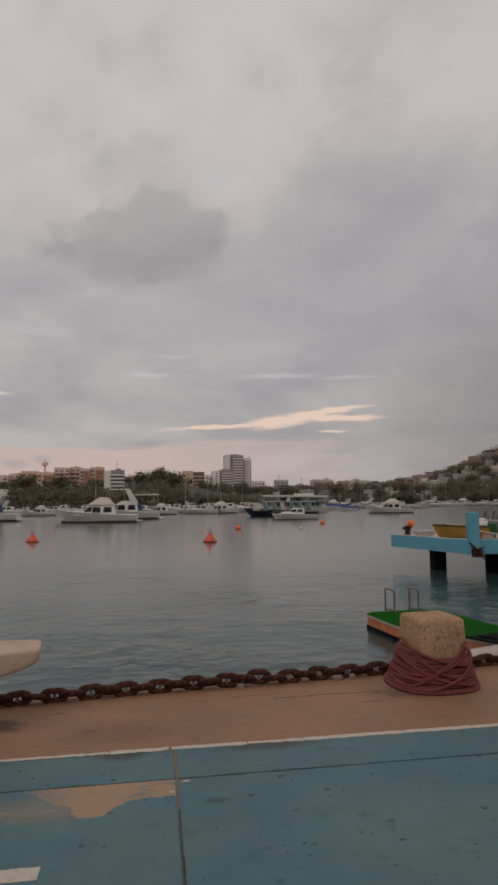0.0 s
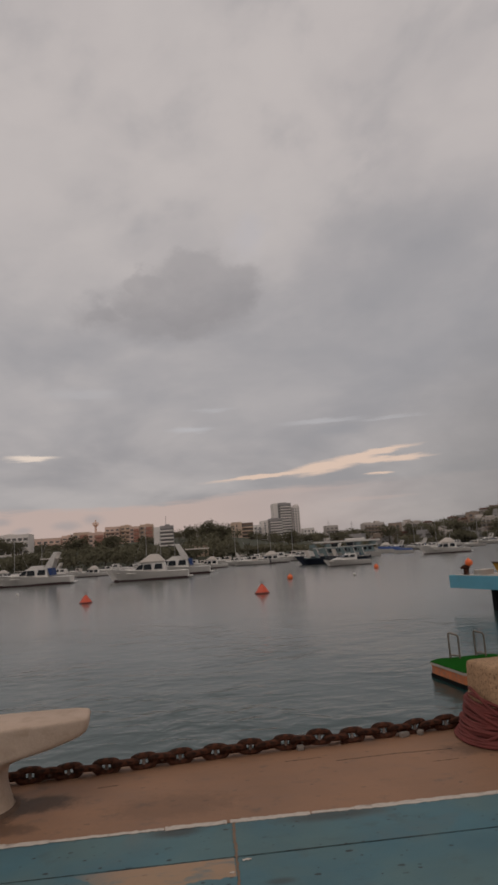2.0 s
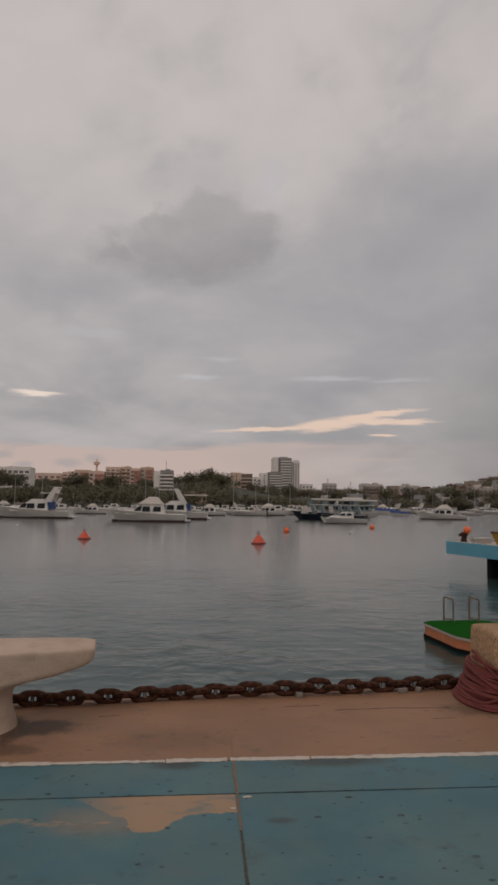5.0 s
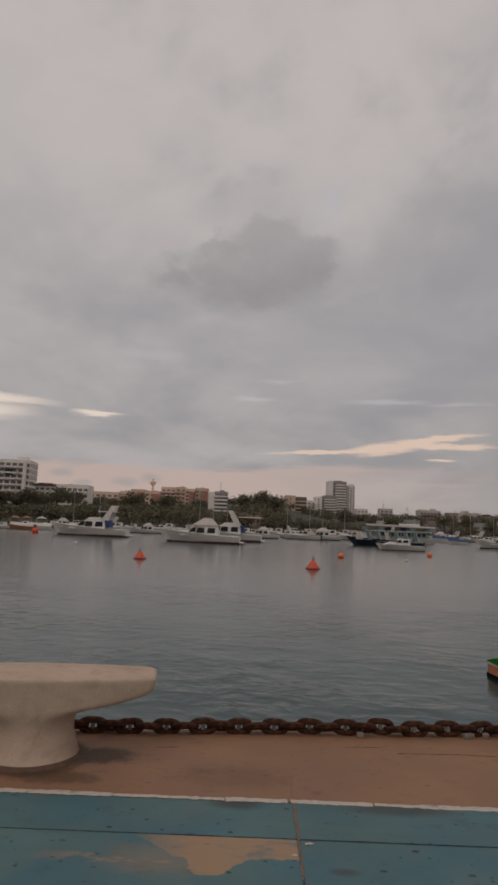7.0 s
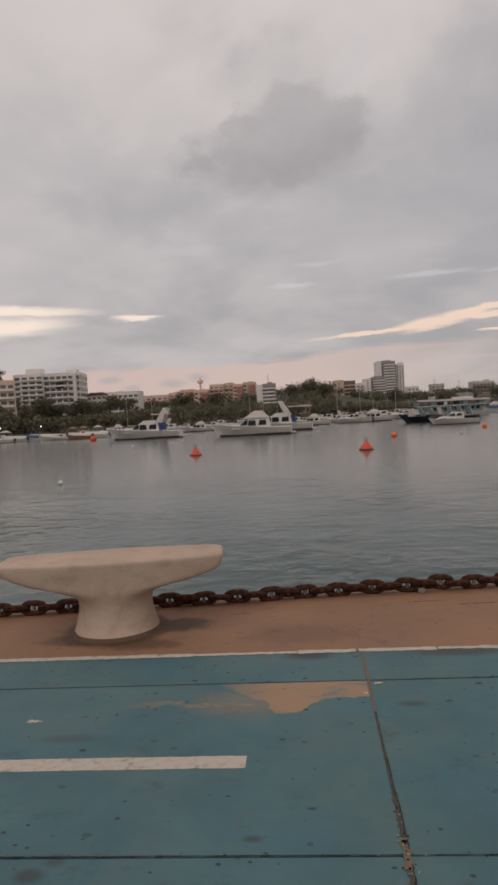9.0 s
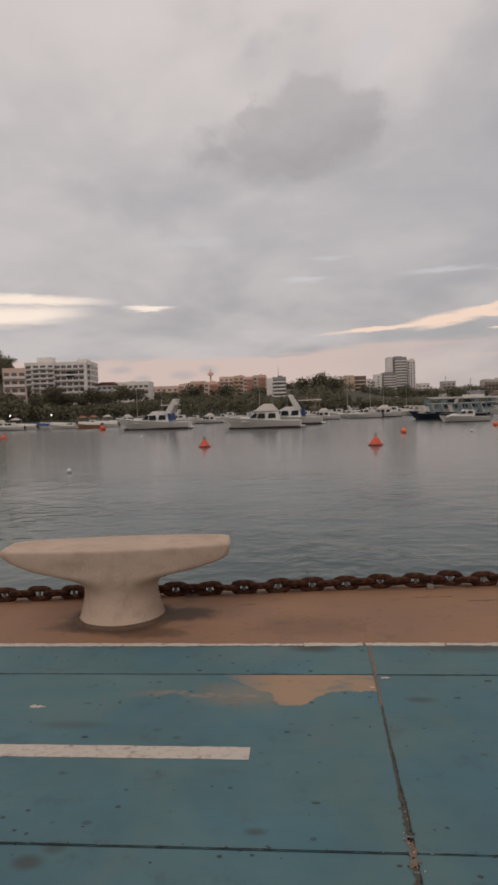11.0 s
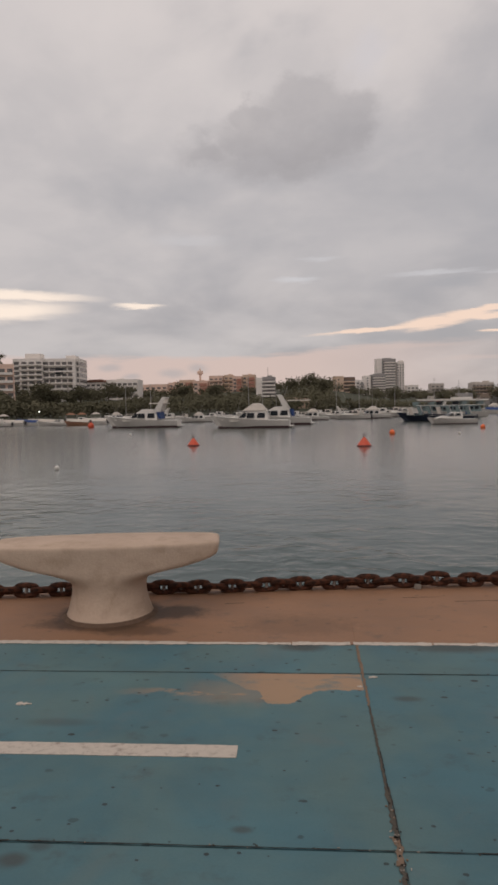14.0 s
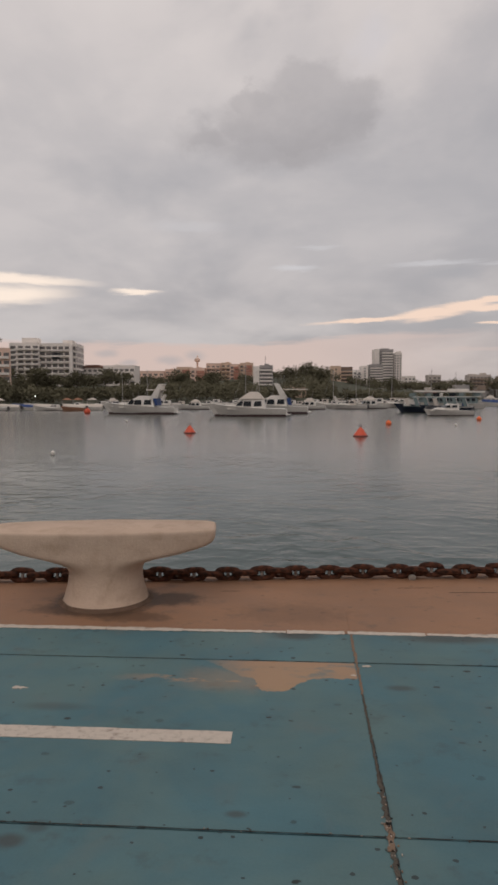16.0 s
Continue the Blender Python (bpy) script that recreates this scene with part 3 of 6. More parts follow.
# ---- water and far shore ----
SEA = -0.95


def make_water():
    bm = nb()
    bm.faces.new([bm.verts.new(p) for p in ((-3000, 4, SEA), (3000, 4, SEA), (3000, 4000, SEA), (-3000, 4000, SEA))])
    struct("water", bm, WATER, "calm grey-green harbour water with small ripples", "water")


SHORE = ((-60, 110), (-30, 165), (-15, 230), (0, 250), (10, 270), (20, 320), (28, 350), (60, 350))
RIDGE = ((-60, 40), (-30, 36), (-25.5, 27), (-23.5, 10), (-20, 9), (-10, 12), (-3, 13), (1.5, 16), (5, 13), (8, 7), (14, 6), (18, 7), (22, 10), (25, 15), (28, 24), (30, 33), (33, 44), (40, 58), (60, 60))
FRONT = ((-40, 60), (-25.5, 45), (-24, 25), (-18, 20), (-15, 25), (-12, 30), (-3, 33), (-1.5, 22), (0.5, 50), (3.5, 50), (4, 18), (8, 16), (13, 8), (14.5, 20), (16, 6), (18, 4), (19, 22), (20.5, 8), (22.5, 12), (23.5, 26), (24.5, 10), (26, 14), (27, 34), (30, 42), (33, 55), (40, 70))
SKYLINE = ((-40, 130), (-30, 125), (-25.8, 110), (-24, 60), (-23, 50), (-18, 42), (-12, 40), (-3, 42), (-1, 48), (0.5, 54), (3.5, 56), (4.5, 46), (8, 33), (13, 28), (16, 34), (20, 38), (22.5, 41), (24.5, 46), (27, 58), (30, 84), (33, 100), (40, 120))


def land_height(x, y):
    a, r = math.degrees(math.atan2(x, y)), math.hypot(x, y)
    t = (r - table(a, SHORE)) / 190.0
    t = max(-0.05, min(1.0, t))
    s = t * t * (3 - 2 * t) if t > 0 else t
    bumpy = noise.noise((x * 0.02, y * 0.02, 0.0)) * 2.0 * max(s, 0)
    return SEA - 0.3 + 1.2 * min(1.0, max(0, t) * 12) + s * table(a, RIDGE) + bumpy


def make_land():
    bm = nb()
    azs = [a * 1.2 for a in range(-50, 51)]
    rs = [100 + 12 * k for k in range(46)] + [700, 900]
    grid = []
    for r in rs:
        row = []
        for a in azs:
            x, y = r * math.sin(radians(a)), r * math.cos(radians(a))
            row.append(bm.verts.new((x, y, max(land_height(x, y), SEA - 1.5) - (r - table(a, SHORE) < 0) * 1.0)))
        grid.append(row)
    for a, b in zip(grid, grid[1:]):
        for k in range(len(azs) - 1):
            bm.faces.new((a[k], a[k + 1], b[k + 1], b[k]))
    struct("ground", bm, SOIL, "dark scrub-covered hillside around the bay", "hillside", smooth=True)


def leaf_cloud(rng, at, rad, tall, n, size):
    """Leaf clumps in a lumpy crown: verts and quads."""
    lobes = [Vector((rng.uniform(-0.6, 0.6) * rad, rng.uniform(-0.6, 0.6) * rad, tall * rng.uniform(0.35, 0.8))) for _ in range(6)]
    vs, fs = [], []
    for _ in range(n):
        c = rng.choice(lobes)
        d = Vector((rng.gauss(0, 1), rng.gauss(0, 1), rng.gauss(0, 0.8))).normalized() * rad * 0.55 * rng.random() ** 0.4
        p = Vector(at) + c + d
        u = Vector((rng.gauss(0, 1), rng.gauss(0, 1), rng.gauss(0, 1))).normalized()
        v = u.orthogonal().normalized()
        s = size * rng.uniform(0.5, 1.3)
        b = len(vs)
        vs += [p + u * s, p + v * s * 0.8, p - u * s * 0.9, p - v * s * 0.7]
        fs.append((b, b + 1, b + 2, b + 3))
    return vs, fs


def make_woods():
    """Trees of the far shore, too many to count."""
    rng = random.Random(5)
    vs, fs, made = [], [], 0
    tv, tf = [], []
    for _ in range(24000):
        a = rng.uniform(-34, 40) if rng.random() < 0.6 else rng.uniform(13, 37)
        r = table(a, SHORE) + 8 + 300 * rng.random() ** 1.2
        x, y = r * math.sin(radians(a)), r * math.cos(radians(a))
        g = land_height(x, y)
        front = r < table(a, SHORE) + 120
        tall = rng.uniform(5.0, 9.5)
        room = (table(a, FRONT if front else SKYLINE) * rng.uniform(0.75, 1.08)) / 1125 * r + 1.6 - g
        if room < 3.2:
            continue
        tall = min(tall, room)
        rad = tall * rng.uniform(0.42, 0.62)
        n = 150 if tall > 5 else 100
        v, f = leaf_cloud(rng, (x, y, g - 0.8), rad, tall, n, 0.46)
        b = len(vs)
        vs += v
        fs += [tuple(i + b for i in q) for q in f]
        b = len(tv)
        w = 0.22
        tv += [Vector((x - w, y, g - 1)), Vector((x + w, y, g - 1)), Vector((x, y + w, g - 1)), Vector((x, y, g + tall * 0.6))]
        tf += [(b, b + 1, b + 3), (b + 1, b + 2, b + 3), (b + 2, b, b + 3)]
        made += 1
        if made > 3000:
            break
    me = bpy.data.meshes.new("woods")
    me.from_pydata(vs, [], fs)
    me.materials.append(LEAF)
    woods = tagged(new("woods", me), "dense dull green trees along the far shore", "trees", kind="stuff")
    me = bpy.data.meshes.new("trunks")
    me.from_pydata(tv, [], tf)
    me.materials.append(BARK)
    ob = new("trunks", me)
    ob.parent = woods
    ob["kind"] = "stuff"


def shade_tree(at, tall, rad, seed, label="large dark shade tree on the far shore"):
    """A tapered trunk with limbs and a crown of many small leaves."""
    rng = random.Random(seed)
    ob = thing("tree", label, "tree", at, 0, "large shore trees")
    part("trunk", tube(nb(), [(0, 0, -1.5), (0.15, 0, tall * 0.25), (0, 0.2, tall * 0.5)], [0.45, 0.35, 0.22], 7), BARK, ob)
    for k in range(5):
        a = k * math.tau / 5 + rng.uniform(-0.3, 0.3)
        part("limb", tube(nb(), [(0, 0, tall * 0.35), (math.cos(a) * rad * 0.3, math.sin(a) * rad * 0.3, tall * 0.55), (math.cos(a) * rad * 0.6, math.sin(a) * rad * 0.6, tall * 0.68)], [0.2, 0.13, 0.06], 5), BARK, ob)
    vs, fs = [], []
    for k in range(9):
        a, q = rng.uniform(0, math.tau), rad * rng.uniform(0.1, 0.6)
        v, f = leaf_cloud(rng, (math.cos(a) * q, math.sin(a) * q, tall * rng.uniform(0.1, 0.42)), rad * 0.55, tall * 0.5, 130, 0.42)
        b = len(vs)
        vs += v
        fs += [tuple(i + b for i in t) for t in f]
    me = bpy.data.meshes.new("crown")
    me.from_pydata(vs, [], fs)
    me.materials.append(LEAF)
    part("crown", me, None, ob)
    return ob


def make_trees():
    for k, (a, r, tall, rad) in enumerate(((28.3, 372, 15, 9), (26.6, 366, 12, 7), (29.6, 376, 13, 8), (31.4, 370, 14, 8), (21.4, 348, 10, 6), (15.2, 330, 10, 6), (13.4, 325, 9, 6), (-19.4, 300, 8, 5), (-21.2, 290, 8, 5), (-23.0, 285, 6.5, 5),
                                           (-17.2, 315, 9, 6), (-14.6, 325, 10, 6), (-9.5, 340, 10, 7), (-6.5, 345, 10, 7), (1.6, 360, 13, 8), (3.2, 362, 12, 7), (0.2, 358, 11, 7), (9.2, 380, 9, 6),
                                           (-24.4, 300, 6, 5), (-25.2, 296, 6.5, 5), (-26.2, 292, 6, 5), (-25.5, 392, 11, 8), (-26.4, 396, 13, 8), (-27.3, 392, 13, 8), (-25.8, 318, 6, 5), (-27.2, 300, 7, 5), (-21.9, 286, 13, 5.5), (-20.6, 288, 9, 5), (-18.6, 300, 11, 6), (-16.2, 305, 12, 8), (17.6, 350, 12, 7), (19.6, 352, 13, 7), (23.4, 352, 14, 8), (24.6, 356, 13, 7), (27.2, 400, 13, 8), (28.9, 412, 12, 8), (30.2, 424, 13, 8), (26.0, 395, 11, 7), (24.8, 388, 10, 7), (29.5, 452, 11, 7))):
        x, y = r * math.sin(radians(a)), r * math.cos(radians(a))
        shade_tree((x, y, land_height(x, y)), tall, rad, 40 + k)


# ---- buildings ----
def unit(name, sx, sy, sz, material):
    return solid(box(nb(), (0, 0, 0), (sx, sy, sz)), name, material)


def building(name, label, x, y, w, z0, z1, storeys, bays, wall, depth=14.0, rz=0.0, balcony=None, win=0.55, roof=(), category="building", winh=0.5, side_bays=0, pitched=None, group=""):
    """A block with one window a bay and storey, balcony slabs, a parapet and roof boxes. Front towards -y."""
    g = min(z0, land_height(x, y)) - 1.5
    ob = thing(name, label, category, (x, y + depth / 2, g), rz, group)
    h, base = z1 - g, z0 - g
    bm = box(nb(), (0, 0, h / 2), (w, depth, h))
    part("wall", bm, wall, ob)
    sh = (h - base - 0.4) / storeys
    bw = w / bays
    pane = unit("window", bw * win, 0.16, sh * winh, PANE)
    for s in range(storeys):
        z = base + sh * (s + 0.5)
        for b in range(bays):
            o = part("window", pane, None, ob)
            o.location = (-w / 2 + bw * (b + 0.5), -depth / 2 - 0.02, z)
    if side_bays:
        pane2 = unit("window", 0.16, depth / side_bays * win, sh * winh, PANE)
        side = 1 if x < 0 else -1
        for s in range(storeys):
            for b in range(side_bays):
                o = part("window", pane2, None, ob)
                o.location = (side * (w / 2 + 0.02), -depth / 2 + depth / side_bays * (b + 0.5), base + sh * (s + 0.5))
    if balcony:
        slab = unit("balcony", w * balcony[0], 1.3, sh * balcony[2], balcony[3])
        for s in range(storeys):
            o = part("balcony", slab, None, ob)
            o.location = (w * balcony[1], -depth / 2 - 0.64, base + sh * s + sh * balcony[2] / 2)
    if pitched:
        part("roof", prism(nb(), [(-w / 2 - 0.5, h), (w / 2 + 0.5, h), (w * 0.3, h + pitched), (-w * 0.3, h + pitched)], -depth / 2 - 0.5, depth / 2 + 0.5), ROOFRED, ob)
    else:
        bm = nb()
        for sx, sy, cx, cy in ((w, 0.3, 0, -depth / 2 + 0.15), (w, 0.3, 0, depth / 2 - 0.15), (0.3, depth - 0.6, -w / 2 + 0.15, 0), (0.3, depth - 0.6, w / 2 - 0.15, 0)):
            box(bm, (cx, cy, h + 0.35), (sx, sy, 0.7))
        part("parapet", bm, wall, ob)
    for rx, rw, rh in roof:
        part("roof_box", box(nb(), (rx, 0, h + rh / 2), (rw, depth * 0.45, rh), bevel=0.1), wall, ob)
    return ob


def make_buildings():
    building("apartment_building", "white eight-storey apartment building with deep grey balconies", -134.7, 318, 15.0, 8.1, 28.6, 8, 4, WALLWHITE, 16, 6, (0.78, 0.1, 0.3, WALLWHITE), 0.7, ((1.5, 8, 3.6),), winh=0.6, side_bays=3)
    o = building("apartment_building", "white apartment block with dark loggias and a white stair column", -118.8, 322, 18.6, 4.3, 28.6, 8, 6, WALLWHITE, 18, 6, (0.84, -0.05, 0.26, WALLWHITE), 0.78, ((3.8, 5, 2.6),), winh=0.6, side_bays=4)
    part("stair_column", box(nb(), (7.0, -10.2, (28.8 - o.location.z) / 2), (1.6, 2.2, 28.8 - o.location.z)), WALLWHITE, o, "plain white stair column")
    part("panel", box(nb(), (-1.0, -9.7, 22.8 - o.location.z), (4.0, 0.5, 3.0)), GLASS, o, "dark recessed loggia")
    building("apartment_building", "pale low apartment block beside the hill", -114.5, 244.5, 8.6, 4.0, 20.4, 5, 3, WALLPINK, 6, 22, (0.9, 0, 0.3, WALLWHITE), 0.7)
    building("house", "pale house with a dark red roof", -105.5, 340, 11.6, 12.5, 17.4, 2, 4, WALLWHITE, 10, 0, None, 0.6, pitched=1.6)
    building("hotel", "long white three-storey hotel with a roof box", -91.0, 340, 17.1, 7.5, 18.0, 3, 6, WALLWHITE, 12, 0, (0.95, 0, 0.35, WALLWHITE), 0.75, ((-2, 3, 1.4),))
    row = "terrace of apartment blocks"
    for k, (x, w, z0, z1, st, ba, m, bm_) in enumerate((
            (-87.1, 18.0, 11.0, 17.5, 2, 5, WALLPINK, None), (-74.7, 6.4, 11.0, 18.5, 3, 2, WALLPINK, None), (-66.6, 9.4, 11.0, 20.1, 3, 3, WALLTAN, WALLRED),
            (-56.8, 9.3, 11.0, 19.2, 3, 3, WALLPINK, WALLRED), (-47.2, 9.0, 12.0, 22.2, 4, 3, WALLPINK, None), (-39.5, 6.0, 12.0, 22.7, 4, 2, WALLTAN, None),
            (-33.5, 5.9, 12.0, 21.5, 4, 2, WALLPINK, WALLRED), (-26.3, 8.0, 12.0, 22.4, 4, 3, WALLTAN, WALLRED))):
        building("apartment_block", "peach and brick-red apartment block in a terrace above the trees", x, 400 + (k % 3) * 2.5, w, z0, z1, st, ba, m, 11, 0, (0.5, 0.2, 0.75, bm_) if bm_ else (0.92, 0, 0.35, m), 0.6, ((0.5, w * 0.3, 1.3),) if k % 2 else (), group=row)
    t = thing("water_tower", "small pale round water tower on a roof", "water tower", (-58.6, 412, 19.0))
    part("column", lathe(nb(), [(0.7, 0), (0.6, 6.0)], 10), WALLPINK, t)
    part("tank", lathe(nb(), [(0.7, 5.2), (1.9, 5.8), (1.9, 7.4), (0.5, 8.2), (0.2, 9.6)], 12), WALLPINK, t)
    o = building("office_building", "white slab building with dark banded floors and a mast", -12.0, 350, 7.2, 6.0, 18.2, 6, 1, WALLSHADE, 12, 0, (0.98, 0, 0.4, WALLWHITE), 0.9, ((0.4, 2.6, 1.6),), side_bays=3)
    part("end_wall", box(nb(), (-5.2, 0, (18.4 - o.location.z) / 2), (3.4, 12.2, 18.4 - o.location.z)), WALLWHITE, o, "blank white end wall")
    part("antenna", tube(nb(), [(-0.5, 0, 18.0 - o.location.z), (-0.5, 0, 24.5 - o.location.z)], 0.14, 5), ALU, o, "thin radio mast")
    building("house", "low tan waterside house", 6.2, 285, 7.4, 1.7, 5.2, 1, 4, WALLTAN, 7, 0, None, 0.6)
    building("house", "low pale waterside house", 0.0, 300, 8.4, 1.9, 6.0, 1, 4, WALLPINK, 7, 0, None, 0.6)
    building("apartment_building", "tan slab building with dark brown balconies", 36.6, 402, 7.4, 6.0, 19.5, 6, 2, WALLBROWN, 12, 0, (0.98, 0, 0.35, WALLTAN), 0.85)
    building("apartment_building", "plain tan end tower of a slab building", 29.8, 399, 6.4, 6.0, 20.0, 6, 1, WALLTAN, 14, 0, None, 0.12, side_bays=2)
    building("apartment_building", "narrow white apartment building behind trees", 46.4, 432, 5.6, 7.0, 18.8, 5, 2, WALLWHITE, 10, 0, (0.5, 0.2, 0.4, WALLGREY), 0.5)
    building("apartment_tower", "white mid-height tower with stacked balconies", 60.0, 440, 9.4, 6.6, 22.8, 9, 2, WALLSHADE, 13, 0, (0.9, 0.04, 0.42, WALLWHITE), 0.92, ((0, 5, 1.3),))
    building("apartment_tower", "blank white slab end of a balcony tower", 52.6, 441, 4.6, 6.6, 22.0, 9, 1, WALLWHITE, 14, 0, None, 0.2)
    o = building("apartment_tower", "tall white residential tower with dark balcony bands", 71.4, 470, 10.0, 7.0, 35.2, 14, 2, WALLSHADE, 15, 0, (0.82, 0.08, 0.44, WALLWHITE), 0.92, ((-0.5, 6.0, 1.6),))
    hh = 36.2 - o.location.z
    part("end_wall", box(nb(), (-6.8, 0, hh / 2), (3.4, 15.4, hh)), WALLWHITE, o, "white side shaft of the tower")
    building("apartment_tower", "slender pale tower with a crowned roof", 80.4, 474, 5.6, 8.0, 32.8, 13, 3, WALLWHITE, 10, 0, None, 0.4, ((0.8, 3.4, 2.2),), winh=0.6)
    building("apartment_building", "low white block at the foot of the towers", 87.0, 462, 8.0, 6.5, 15.5, 4, 3, WALLWHITE, 10, 0, None, 0.5, ((0, 2, 1.2),))
    building("house", "white villa among trees", 97.6, 432, 8.4, 8.0, 15.4, 3, 3, WALLDIM, 9, 0, (0.9, 0, 0.3, WALLDIM), 0.6)
    building("hotel", "long low white hotel on the slope", 118.5, 402, 13.0, 7.8, 14.4, 3, 6, WALLDIM, 10, 0, (0.95, 0, 0.35, WALLDUST), 0.7, ((3, 3, 1.8), (-3.5, 4.4, 1.2)))
    building("hotel", "white waterside hotel with banded floors", 124.5, 345, 9.2, 1.8, 12.0, 4, 4, WALLDIM, 11, -10, (0.96, 0, 0.34, WALLDIM), 0.8, ((-2, 3.4, 1.8), (2.4, 2.5, 1.0)))
    building("house", "pale house between trees", 129.0, 385, 9.1, 4.7, 13.0, 3, 3, WALLDUST, 9, -10, None, 0.55)
    building("apartment_building", "tan tower house on the slope", 186.5, 402, 7.0, 9.1, 17.4, 3, 2, WALLDUST, 9, -14, None, 0.5)
    o = building("apartment_building", "white terraced apartment building with open frames", 167.0, 342, 11.5, 1.6, 11.6, 4, 5, WALLDIM, 11, -14, (0.97, 0, 0.3, WALLDUST), 0.75, ((-3.5, 3.5, 2.4), (2.6, 4.2, 1.4)))
    building("house", "brown waterside pavilion with a flat roof", 214.0, 350, 15.0, 0.4, 9.0, 2, 5, WALLDUST, 9, -20, (1.0, 0, 0.3, WALLBROWN), 0.7)
    building("kiosk", "small pale boat shed at the water", 186.0, 338, 11.5, 0.2, 4.6, 1, 3, WALLDUST, 8, -18, None, 0.5)
    building("villa", "white villa with a dark overhanging roof", 262.0, 438, 18.0, 17.5, 24.5, 2, 5, WALLDIM, 10, -22, (0.96, 0, 0.3, WALLDIM), 0.6, pitched=1.2)
    # houses scattered up the hill
    rng = random.Random(11)
    homes = "houses on the hill"
    taken = []
    kinds = {WALLDIM: "weathered white house on the wooded hillside", WALLDUST: "dusty tan house on the wooded hillside", WALLGREY: "grey stucco house on the wooded hillside"}
    for _ in range(9000):
        a = rng.uniform(12.5, 38.0)
        r = table(a, SHORE) + 14 + 200 * rng.random() ** 1.25
        x, y = r * math.sin(radians(a)), r * math.cos(radians(a))
        g = land_height(x, y)
        h = rng.choice((2.6, 2.9, 3.2, 3.6, 4.8, 5.4, 6.2))
        w = rng.uniform(2.6, 6.5) * (1.35 if h > 4 else 1.0)
        el = (g + h - 1.6) / r * 1125
        if el > table(a, SKYLINE) * 0.9 or el < 3 or any(abs(a - b) < 0.25 + (w + v) / r * 22 and abs(el - e) < 5.5 for b, e, v in taken):
            continue
        taken.append((a, el, w))
        m = rng.choice((WALLDIM, WALLDIM, WALLDIM, WALLDUST, WALLDUST, WALLGREY, WALLGREY))
        o = building("hillside_house", kinds[m], x, y, w, g, g + h, max(1, round(h / 2.8)), max(2, round(w / rng.uniform(1.8, 3.0))), m, rng.uniform(5, 9), -a + rng.uniform(-28, 28),
                     (rng.uniform(0.4, 0.95), rng.choice((-0.1, 0.0, 0.1)), 0.22, m) if h > 4 else None, rng.uniform(0.3, 0.55), pitched=rng.uniform(0.8, 1.6) if rng.random() < 0.3 else None, winh=rng.uniform(0.3, 0.5), category="house", group=homes)
        if rng.random() < 0.5:
            dw, dh = w * rng.uniform(0.4, 0.8), h * rng.uniform(0.45, 0.75)
            part("wing", box(nb(), (rng.choice((-1, 1)) * (w + dw) * 0.47, rng.uniform(-2, 1), dh / 2 + 1.0), (dw, 4.5, dh + 2.0), bevel=0.05), m, o)
        if rng.random() < 0.4:
            part("water_tank", lathe(nb(), [(0.5, 0), (0.5, 0.9), (0.2, 1.1)], 8, (rng.uniform(-0.3, 0.3) * w, 0, h + 1.4)), CANVAS, o)
        if len(taken) >= 200:
            break


# ---- boats ----
def hull_mesh(L, B, bow, stern, draft=0.35, flare=0.8, n=16):
    """A lofted hull, bow towards +x, waterline at 0."""
    bm = nb()
    rings = []
    for i in range(n):
        s = i / (n - 1)
        half = B / 2 * (0.92 + 0.08 * min(1, s * 4)) * max(0.02, 1 - max(0.0, (s - 0.42) / 0.58) ** 2.3)
        low = B / 2 * 0.9 * max(0.01, 1 - max(0.0, (s - 0.3) / 0.62) ** 2.0) if s < 0.92 else 0.01
        sheer = stern + (bow - stern) * s ** 1.6
        xk, xw, xs = -L / 2 + L * 0.84 * s, -L / 2 + L * 0.9 * s, -L / 2 + L * s
        ring = [(xs, half, sheer), (xw + (xs - xw) * 0.5, (half + low * flare) / 2 + 0.02, sheer * 0.5), (xw, low * flare + 0.01, 0.02), (xk, low * 0.5, -draft), (xk, -low * 0.5, -draft), (xw, -low * flare - 0.01, 0.02), (xw + (xs - xw) * 0.5, -(half + low * flare) / 2 - 0.02, sheer * 0.5), (xs, -half, sheer)]
        rings.append(ring)
    return loft(bm, rings)


def stripe_mesh(L, B, z0, z1, flare=0.8, n=14):
    """A band just proud of the hull at the waterline."""
    rings = []
    for i in range(n):
        s = i / (n - 1)
        low = B / 2 * 0.9 * max(0.01, 1 - max(0.0, (s - 0.3) / 0.62) ** 2.0) if s < 0.92 else 0.01
        xw = -L / 2 + L * 0.9 * s
        w = low * flare + 0.06
        u = w + 0.16 * (z1 - z0) + 0.02
        rings.append([(xw, u, z1), (xw, w, z0), (xw, -w, z0), (xw, -u, z1)])
    return loft(nb(), rings)


def cabin_mesh(x0, x1, w, z0, z1, rake_f=0.6, rake_b=0.1, taper=0.85):
    """A deckhouse with raked ends and tumblehome sides."""
    hw, tw = w / 2, w / 2 * taper
    rings = [[(x0, hw, z0), (x0, -hw, z0), (x1, -hw * 0.8, z0), (x1, hw * 0.8, z0)],
             [(x0 + rake_b, tw, z1), (x0 + rake_b, -tw, z1), (x1 - rake_f, -tw * 0.8, z1), (x1 - rake_f, tw * 0.8, z1)]]
    bm = loft(nb(), rings)
    bmesh.ops.bevel(bm, geom=list(bm.edges), offset=0.06, segments=2, affect="EDGES")
    return bm


def side_windows(ob, xs, w, z, h, gap=0.12, slant=0.15):
    for a, b in xs:
        for side in (1, -1):
            y0 = side * w / 2
            bm = prism(nb(), [(a, z), (b, z), (b - slant, z + h), (a + slant * 0.3, z + h)], y0 - 0.02, y0 + 0.02)
            part("window", bm, GLASS, ob)


